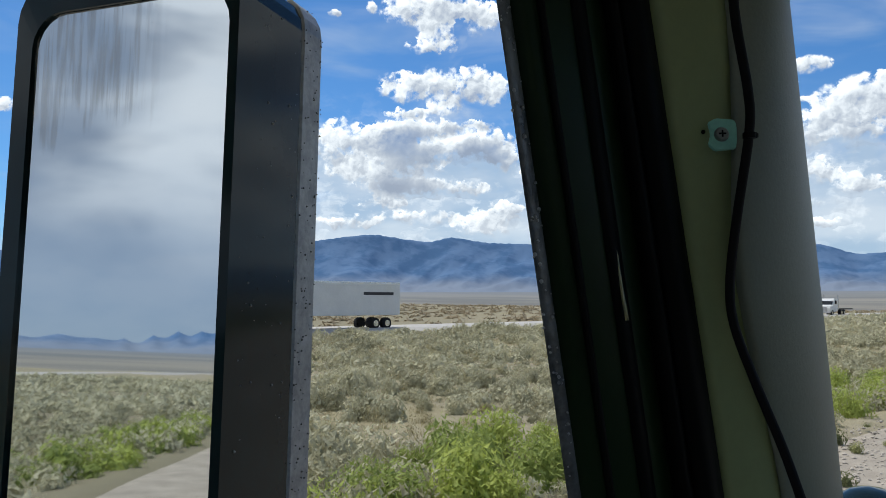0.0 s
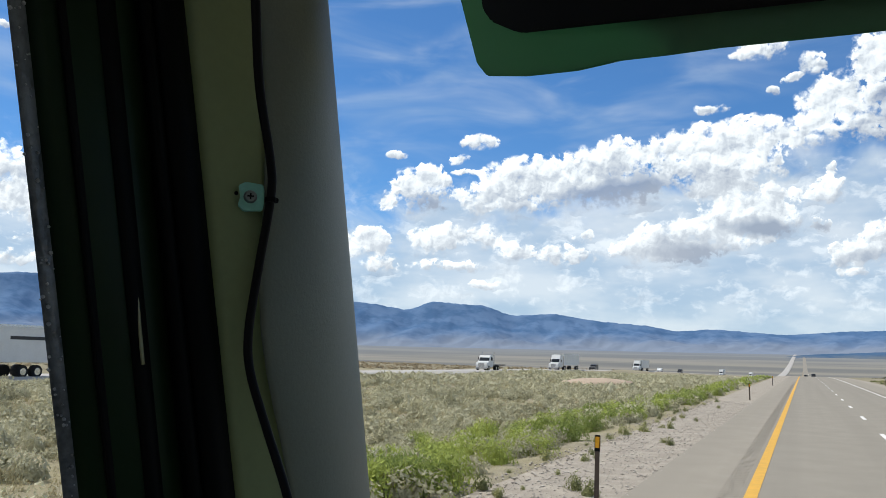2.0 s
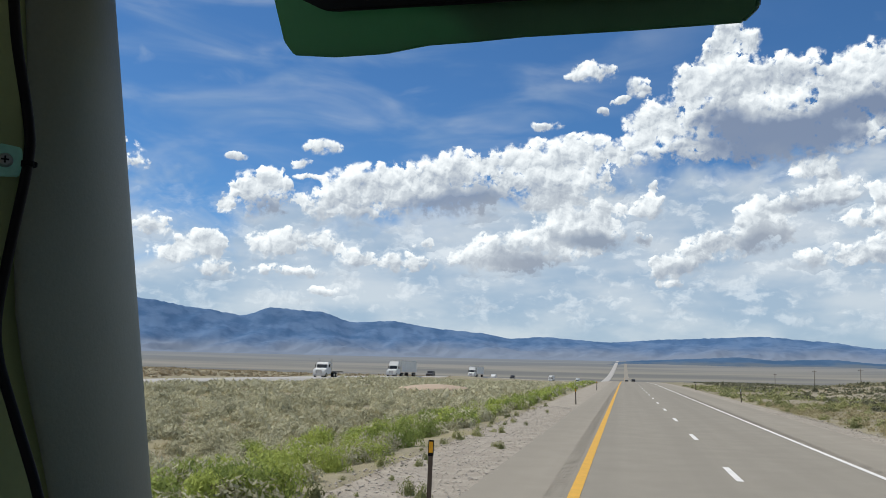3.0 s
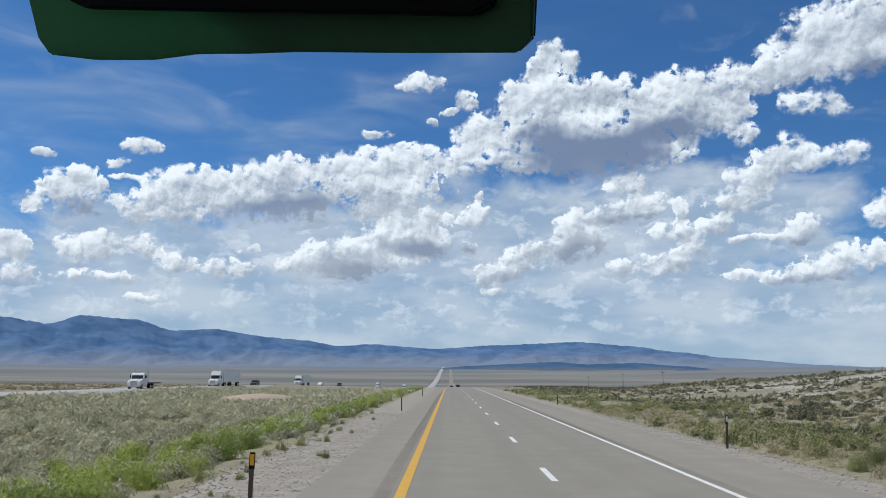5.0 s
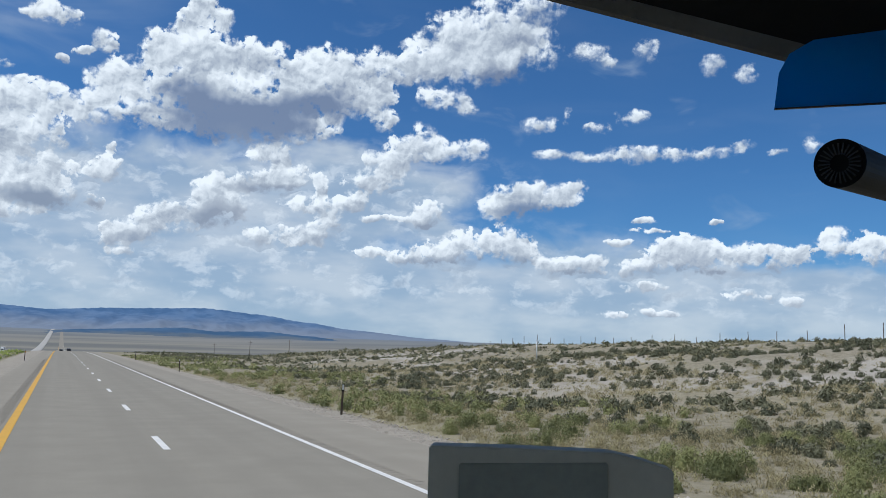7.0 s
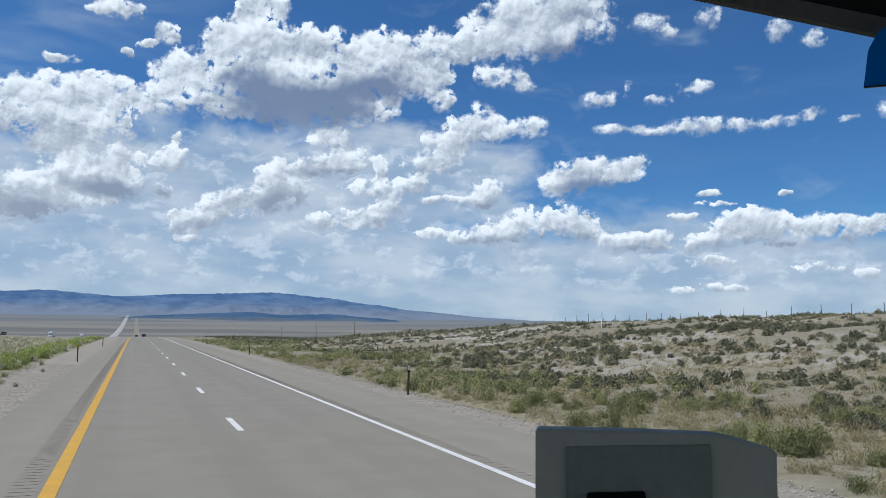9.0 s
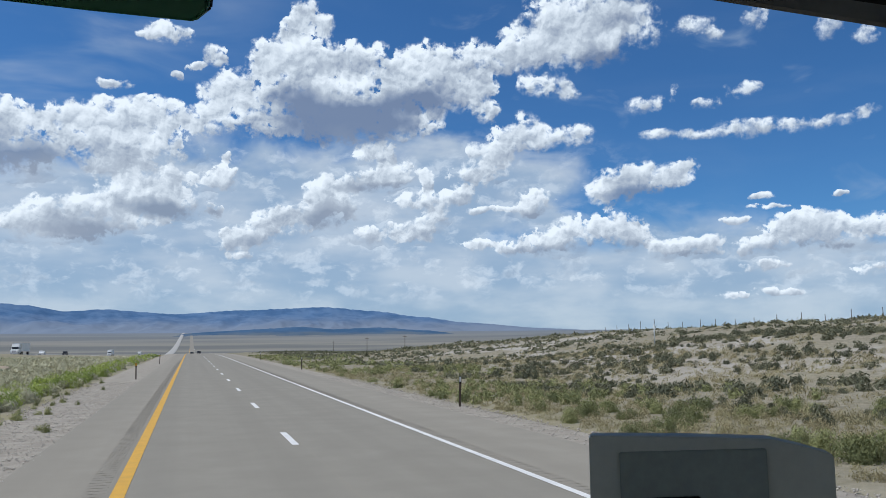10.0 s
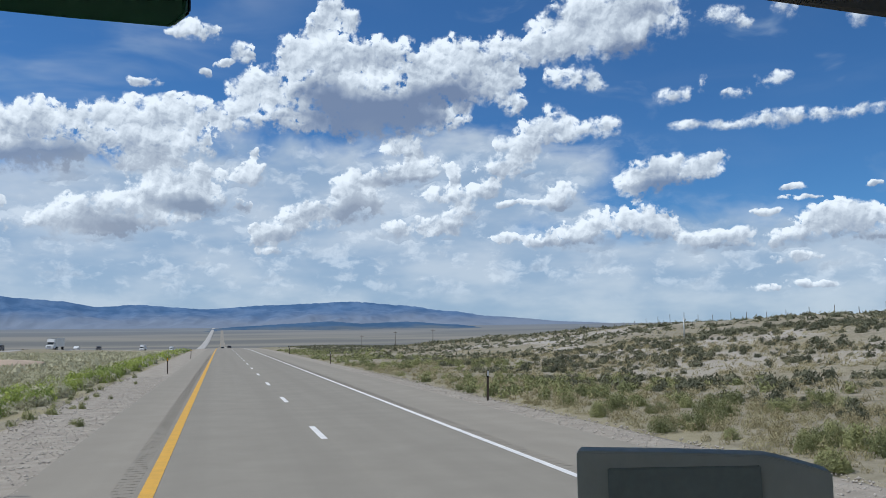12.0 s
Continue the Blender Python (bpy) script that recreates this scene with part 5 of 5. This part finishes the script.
OUT = Vector((-0.62, 0.78, 0))
E0 = cab(-0.444, 0.247, 0.285), cab(-0.476, 0.395, -0.215)
E1 = cab(-0.4478, 0.2602, 0.291), cab(-0.4698, 0.4002, -0.217)
EF = cab(-0.446, 0.329, 0.331), cab(-0.442, 0.458, -0.238)
EG = cab(-0.440, 0.334, 0.332), cab(-0.431, 0.465, -0.238)
E2 = cab(-0.435, 0.354, 0.343), cab(-0.423, 0.488, -0.246)
E3 = cab(-0.402, 0.387, 0.356), cab(-0.409, 0.530, -0.256)
E5 = cab(-0.390, 0.439, 0.405), cab(-0.430, 0.686, -0.301)


EYE_SPOT = cab(-0.145, 0.0, 0.0)
GLINT_LINE = [(-0.446, 0.345, 0.151), (-0.447, 0.352, 0.127), (-0.447, 0.362, 0.092), (-0.445, 0.369, 0.060), (-0.443, 0.374, 0.028), (-0.440, 0.376, 0.005)]


def make_pillar():
    pillar = empty("windshield_pillar", "olive painted cab pillar with grey vinyl trim and black seals", "pillar", at=cab(-0.43, 0.45, -0.3))
    inv = Matrix.Translation(-pillar.location)

    def put(name, bm, material, label=""):
        bm.transform(inv)
        part(name, bm, material, pillar, label, True)

    put("outer_seal", edge_band(*E0, *E1, OUT, 0.02, cols=2), "wet", "wet rubber seal of the door window")
    drops = np.random.default_rng(15)
    bm = bmesh.new()
    for _ in range(110):
        s = drops.random()
        at = between(*E0, s).lerp(between(*E1, s), drops.random()) - OUT * 0.001
        bmesh.ops.create_icosphere(bm, subdivisions=1, radius=0.0004 + 0.0009 * drops.random() ** 2, matrix=Matrix.Translation(at))
    put("seal_raindrops", bm, "rim", "pale raindrops on the seal")
    put("door_frame", edge_band(*E1, *EF, OUT, 0.03, bulge=0.006), "green_paint", "dark green painted door frame")
    for low, high in ((0.26, 0.36), (0.60, 0.80)):
        inner = [E1[k].lerp(EF[k], low) - OUT * 0.004 for k in (0, 1)]
        outer = [E1[k].lerp(EF[k], high) - OUT * 0.004 for k in (0, 1)]
        put("frame_groove", edge_band(*inner, *outer, OUT, 0.02, bulge=0.005, cols=4), "rubber", "black rubber strip")
    put("frame_rib", edge_band(*EF, *EG, OUT, 0.03, bulge=0.008, cols=3), "rubber")
    put("door_seal", edge_band(*EG, *E2, OUT, 0.03, bulge=0.007), "rubber", "black rubber door seal")
    put("pillar_panel", edge_band(*E2, *E3, OUT, 0.04, bulge=0.002), "olive", "olive painted metal panel")
    put("pillar_trim", edge_band(*E3, *E5, OUT, 0.03, bulge=0.036, cols=20, swell=lambda s: 1.45 * s ** 0.8 * (1 - s ** 2.4), rows=24, bow=lambda s: 0.026 * math.exp(-((s - 0.54) / 0.15) ** 2)), "vinyl", "grey grained vinyl trim")
    # a reflection on the door frame, modelled as a thin olive tube
    bm = bmesh.new()
    tube(bm, smooth_line([cab(*p) for p in GLINT_LINE]), 0.0011, 6)
    put("glint", bm, "glint", "thin olive tube drawn for a reflected glint")
    bm = bmesh.new()
    bmesh.ops.create_cone(bm, cap_ends=True, segments=14, radius1=0.0012, radius2=0.0012, depth=0.003, matrix=face_frame(EYE_SPOT + (cab(-0.422, 0.429, 0.114) - EYE_SPOT) * 0.985, (0.62, -0.78, 0)))
    put("screw_hole", bm, "black")
    return pillar


cord = empty("cord", "black electric cord running down the pillar", "cord", at=cab(-0.40, 0.45, -0.16))
bm = bmesh.new()
tube(bm, smooth_line([EYE_SPOT + (p - EYE_SPOT) * 0.925 - cord.location for p in [
    cab(-0.388, 0.385, 0.30), cab(-0.395, 0.407, 0.233), cab(-0.404, 0.428, 0.184), cab(-0.405, 0.445, 0.140), cab(-0.408, 0.452, 0.116), cab(-0.420, 0.458, 0.065), cab(-0.426, 0.460, 0.027),
    cab(-0.425, 0.463, 0.001), cab(-0.415, 0.470, -0.035), cab(-0.402, 0.475, -0.072), cab(-0.390, 0.478, -0.110), cab(-0.375, 0.485, -0.16)]]), 0.0028)
part("wire", bm, "black", cord, "", True)
bm = bmesh.new()
tie = EYE_SPOT + (cab(-0.408, 0.452, 0.114) - EYE_SPOT) * 0.925 - cord.location
bmesh.ops.create_cone(bm, cap_ends=True, segments=14, radius1=0.0036, radius2=0.0036, depth=0.003, matrix=Matrix.Translation(tie))
box(bm, (0.002, 0.002, 0.003), Matrix.Translation(tie + Vector((0.003, 0.002, 0))), 0.0005)
part("cable_tie", bm, "rubber", cord, "black cable tie")


def plate(bm, outline, thickness, m, bevel=0.0):
    """A plate with that outline in the x-y plane of m, its front on the plane."""
    ring = [bm.verts.new((x, y, 0)) for x, y in outline]
    face = bm.faces.new(ring)
    made = bmesh.ops.extrude_face_region(bm, geom=[face])
    moved = [g for g in made["geom"] if isinstance(g, bmesh.types.BMVert)]
    bmesh.ops.translate(bm, vec=(0, 0, -thickness), verts=moved)
    bmesh.ops.recalc_face_normals(bm, faces=bm.faces)
    if bevel:
        bmesh.ops.bevel(bm, geom=[e for e in bm.edges], offset=bevel, segments=2, affect="EDGES")
    bmesh.ops.transform(bm, matrix=m, verts=bm.verts)


def round_rect(x0, x1, y0, y1, r, n=5):
    pts = []
    for cx, cy, a0 in ((x1 - r, y1 - r, 0), (x0 + r, y1 - r, 90), (x0 + r, y0 + r, 180), (x1 - r, y0 + r, 270)):
        for k in range(n + 1):
            a = radians(a0 + 90 * k / n)
            pts.append((cx + r * math.cos(a), cy + r * math.sin(a)))
    return pts


make_pillar()


def make_clip():
    clip = empty("cord_clip", "mint green plastic cord clip screwed to the pillar", "cord clip", at=EYE_SPOT + (cab(-0.415, 0.436, 0.113) - EYE_SPOT) * 0.965)
    local = face_frame((0, 0, 0), (0.66, -0.75, 0.05))
    bm = bmesh.new()
    plate(bm, [(-0.0075, -0.006), (-0.004, -0.0095), (0.0075, -0.0085), (0.0085, -0.004), (0.0085, 0.005), (0.0075, 0.0085), (-0.003, 0.0095), (-0.0075, 0.007), (-0.006, 0.0)], 0.002, local, 0.0006)
    part("tab", bm, "clip", clip)
    bm = bmesh.new()
    bmesh.ops.create_cone(bm, cap_ends=True, segments=20, radius1=0.0042, radius2=0.0032, depth=0.002, matrix=local @ Matrix.Translation((0, 0, 0.001)))
    part("screw", bm, "steel", clip, "zinc cross-head screw")
    bm = bmesh.new()
    box(bm, (0.004, 0.0009, 0.0006), local @ Matrix.Translation((0, 0, 0.0021)))
    box(bm, (0.0009, 0.004, 0.0006), local @ Matrix.Translation((0, 0, 0.0021)))
    part("screw_slot", bm, "black", clip)


make_clip()


def make_visor():
    visor = empty("sun_visor", "green vinyl sun visor with a black sleeve under the roof", "sun visor", at=cab(-0.346, 0.659, 0.258))
    x, y, n = Vector((0.937, -0.326, -0.129)).normalized(), Vector((0, -0.370, 0.929)), None
    n = x.cross(y).normalized()
    y = n.cross(x)
    if n.y > 0:
        n = -n
    m = Matrix((x, y, n)).transposed().to_4x4()
    outline = [(-0.03, 0.16), (-0.012, 0.055), (-0.004, 0.012), (0.006, 0.0), (0.05, -0.004), (0.10, -0.004), (0.14, 0.0), (0.18, 0.0), (0.22, 0.001), (0.30, 0.0), (0.370, 0.0), (0.379, 0.008), (0.383, 0.16)]
    bm = bmesh.new()
    plate(bm, outline, 0.006, m, 0.0015)
    part("panel", bm, "visor", visor, "green vinyl visor panel")
    bm = bmesh.new()
    plate(bm, [(0.018, 0.16), (0.020, 0.055), (0.028, 0.044), (0.052, 0.033), (0.06, 0.031), (0.345, 0.021), (0.358, 0.027), (0.362, 0.16)], 0.012, m @ Matrix.Translation((0, 0, 0.013)), 0.002)
    part("sleeve", bm, "black", visor, "black sleeve")
    # unseen plate added to block light, so the visor's right half reads shaded
    bm = bmesh.new()
    plate(bm, [(0.185, 0.0025), (0.370, 0.0025), (0.378, 0.009), (0.382, 0.16), (0.115, 0.16), (0.135, 0.05)], 0.004, m @ Matrix.Translation((0, 0, -0.0085)), 0.001)
    part("light_block", bm, "black", visor, "black plate added behind the panel to block light")
    bm = bmesh.new()
    plate(bm, [(0.052, 0.062), (0.34, 0.052), (0.345, 0.16), (0.05, 0.16)], 0.002, m @ Matrix.Translation((0, 0, 0.0145)), 0.0005)
    part("vanity_mirror", bm, "chrome", visor, "small mirror set in the sleeve")
    return visor


make_visor()


def make_mirror():
    centre, n = cab(-0.969, 0.322, 0.061), Vector((0.416, -0.908, 0.045)).normalized()
    mirror = empty("wing_mirror", "tall black wing mirror with rain-streaked glass", "wing mirror", at=centre)
    m = face_frame((0, 0, 0), n)
    flip = m
    bm = bmesh.new()
    ring_out, ring_in = round_rect(-0.148, 0.127, -0.36, 0.290, 0.045), round_rect(-0.124, 0.118, -0.335, 0.250, 0.035)
    sweep_rings = [[Vector((x, y, z)) for x, y in ring] for ring, z in ((ring_in, 0.002), (ring_in, 0.008), (ring_out, 0.006), (ring_out, -0.135), ([(x * 0.9, y * 0.95) for x, y in ring_out], -0.150))]
    rings = [[bm.verts.new(flip @ p) for p in ring] for ring in sweep_rings]
    k = len(rings[0])
    for a, b in zip(rings, rings[1:]):
        for i in range(k):
            bm.faces.new((a[i], a[(i + 1) % k], b[(i + 1) % k], b[i]))
    bm.faces.new(rings[-1])
    bmesh.ops.recalc_face_normals(bm, faces=bm.faces)
    part("housing", bm, "gloss", mirror, "glossy black plastic housing", False)
    bm = bmesh.new()
    plate(bm, round_rect(-0.1235, 0.1175, -0.3345, 0.2495, 0.035), 0.002, flip @ Matrix.Translation((0, 0, 0.004)))
    part("glass", bm, "mirror", mirror, "rain-streaked mirror glass")
    bm = bmesh.new()
    outer = [(x + 0.002 * (1 if x > 0 else -1), y + 0.002 * (1 if y > 0 else -1)) for x, y in ring_out]
    rings = [[bm.verts.new(flip @ Vector((x, y, z))) for x, y in ring] for ring, z in ((ring_out, -0.106), (outer, -0.109), (outer, -0.144), (ring_out, -0.147))]
    for a, b in zip(rings, rings[1:]):
        for i in range(k):
            bm.faces.new((a[i], a[(i + 1) % k], b[(i + 1) % k], b[i]))
    bmesh.ops.recalc_face_normals(bm, faces=bm.faces)
    part("rim", bm, "rim", mirror, "wet grey rubber rim")
    drops = np.random.default_rng(5)
    bm = bmesh.new()
    for _ in range(150):
        at = flip @ Vector((0.1295, drops.uniform(-0.33, 0.27), drops.uniform(-0.146, -0.107)))
        bmesh.ops.create_icosphere(bm, subdivisions=1, radius=drops.uniform(0.0005, 0.0012), matrix=Matrix.Translation(at))
    tagged(part("raindrops", bm, "drop", mirror, "dried raindrops on the rim", True), kind="stuff")
    bm = bmesh.new()
    for _ in range(70):
        at = flip @ Vector((0.1272, drops.uniform(-0.33, 0.25), drops.uniform(-0.10, -0.005)))
        bmesh.ops.create_icosphere(bm, subdivisions=1, radius=0.0005 + 0.0012 * drops.random() ** 3, matrix=Matrix.Translation(at))
    tagged(part("specks", bm, "rim", mirror, "pale dried specks on the housing", True), kind="stuff")
    bm = bmesh.new()
    box(bm, (0.03, 0.03, 0.5), Matrix.Translation((0.02, 0.05, -0.60)), 0.008)
    part("arm", bm, "black", mirror)
    return mirror


make_mirror()


def make_shell():
    """Roof, sides, back, floor and dash that close the cab round the driver."""
    def slab(name, size, at, label, category, material="headliner"):
        bm = bmesh.new()
        box(bm, size, Matrix.Translation((0, 0, 0)), 0.004)
        ob = mesh_object(name, bm, material)
        ob.location = cab(*at)
        return tagged(ob, label, category, kind="structure")
    # unseen roof and walls; the roof overhang is added to keep sun off the pillar
    slab("ceiling", (2.95, 2.2, 0.04), (0.52, -0.45, 0.52), "pale grey headliner of the cab roof", "ceiling", "lining")
    slab("wall_back", (2.6, 0.04, 1.65), (0.6, -1.5, -0.75), "grey back wall of the cab", "wall", "lining")
    slab("floor", (2.6, 2.2, 0.04), (0.6, -0.45, -1.5), "grey cab floor", "floor", "lining")
    slab("wall_door_west", (0.04, 2.2, 1.15), (-0.72, -0.42, -0.92), "grey lower panel of the driver's door", "wall", "lining")
    slab("wall_east", (0.04, 2.2, 1.2), (1.9, -0.45, -0.9), "grey lower east side of the cab", "wall", "lining")
    for x, y in ((-0.70, -1.47), (1.87, -1.47), (1.87, -0.4)):
        slab("wall_post", (0.07, 0.07, 0.75), (x, y, 0.15), "grey window post of the cab", "post", "lining")
    slab("wall_base", (2.5, 2.1, 0.78), (0.6, -0.45, -1.92), "dark lower body of the cab standing on the road", "wall")
    slab("dashboard", (2.6, 0.30, 0.9), (0.6, 0.80, -0.75), "black dashboard below the windshield", "dashboard", "black")
    bm = bmesh.new()
    bmesh.ops.create_uvsphere(bm, u_segments=24, v_segments=14, radius=1, matrix=Matrix.Translation(cab(-0.425, 0.69, -0.225)) @ Matrix.Diagonal((0.055, 0.07, 0.095, 1)))
    tagged(mesh_object("dash_pod", bm, "gloss", smooth=True), "rounded black pod at the end of the dashboard", "dash pod")
    bm = bmesh.new()
    box(bm, (0.11, 0.12, 0.12), Matrix.Translation(cab(-0.335, 0.72, -0.212)), 0.02)
    tagged(mesh_object("dash_vent", bm, "card_dark", smooth=True), "grey plastic vent on the dashboard", "vent")
    bm = bmesh.new()
    west, east = cab(-0.45, 1.20, 0.650), cab(1.4, 0.05, 0.007)
    inside = Vector((0, -0.30, 0.10))
    sweep(bm, [[p, p + Vector((0, 0.03, 0.02)), p + Vector((0, 0.03, 0.30)), p + inside + Vector((0, 0, 0.25)), p + inside] for p in (west, west.lerp(east, 0.5), east)])
    bmesh.ops.recalc_face_normals(bm, faces=bm.faces)
    gasket = bmesh.new()
    sweep(gasket, [[p + Vector(d) for d in ((0, -0.004, 0.004), (0, 0.010, -0.002), (0, 0.014, -0.012), (0, 0.008, -0.011))] for p in (west, west.lerp(east, 0.5), east)])
    bmesh.ops.recalc_face_normals(gasket, faces=gasket.faces)
    tagged(mesh_object("trim", gasket, "gasket"), "grey rubber gasket along the windshield header", "gasket", kind="structure")
    tagged(mesh_object("header", bm, "headliner"), "black windshield header of the cab", "header", kind="structure")


make_shell()


def make_board():
    x = Vector((0.868, -0.495, -0.030)).normalized()
    n = x.cross(Vector((0, 0, 1))).normalized()
    if n.y > 0:
        n = -n
    board = empty("dash_board_sign", "grey board box with a dark inset standing on the dashboard", "box", at=cab(0.225, 0.468, -0.041))
    y = Vector((0, 0, 1))
    m = Matrix((x, y, n)).transposed().to_4x4()
    bm = bmesh.new()
    plate(bm, [(0, 0), (0.05, 0.002), (0.099, 0.003), (0.115, 0.0), (0.131, -0.004), (0.131, -0.27), (0.0, -0.27)], 0.02, m, 0.001)
    part("body", bm, "card", board)
    bm = bmesh.new()
    plate(bm, [(0.017, -0.008), (0.096, -0.002), (0.098, -0.2), (0.018, -0.2)], 0.003, m @ Matrix.Translation((0, 0, 0.0035)), 0.0006)
    part("inset", bm, "card_dark", board, "dark inset panel")
    bm = bmesh.new()
    plate(bm, [(0.012, -0.037), (0.028, -0.037), (0.029, -0.032), (0.060, -0.029), (0.061, -0.036), (0.075, -0.04), (0.075, -0.2), (0.012, -0.2)], 0.004, m @ Matrix.Translation((0, 0, 0.0085)), 0.0006)
    part("device", bm, "black", board, "black device in front of the board")


make_board()


def make_film():
    bm = bmesh.new()
    m = face_frame(cab(0.544, 0.523, 0.211), (-0.66, -0.74, -0.05))
    plate(bm, [(0, 0), (0.004, 0.03), (0.012, 0.045), (0.03, 0.055), (0.25, 0.07), (0.25, 0.0)], 0.0015, m)
    film = empty("blue_sun_film", "blue translucent sun film hanging from the header", "sun film")
    part("sheet", bm, "tape", film)
    bm = bmesh.new()
    plate(bm, [(0.0005, 0.0), (0.0005, 0.0012), (0.25, 0.0012), (0.25, 0.0)], 0.0025, m @ Matrix.Translation((0, 0, 0.0006)))
    part("hem", bm, "car_dark", film, "dark folded lower hem")
    fan = empty("cylinder_speaker", "black cylinder with a ribbed grille hung by the windshield", "speaker", at=cab(0.585, 0.497, 0.167))
    way = Vector((0.86, 0.42, 0.10)).normalized()
    local = face_frame((0, 0, 0), -way)
    bm = bmesh.new()
    bmesh.ops.create_cone(bm, cap_ends=True, segments=32, radius1=0.0195, radius2=0.0195, depth=0.2, matrix=local @ Matrix.Translation((0, 0, -0.1)))
    part("barrel", bm, "black", fan, smooth=False)
    bm = bmesh.new()
    for k in range(24):
        box(bm, (0.009, 0.0012, 0.002), local @ Matrix.Rotation(2 * math.pi * k / 24, 4, "Z") @ Matrix.Translation((0.0115, 0, 0.0005)))
    part("grille", bm, "grille", fan)


make_film()
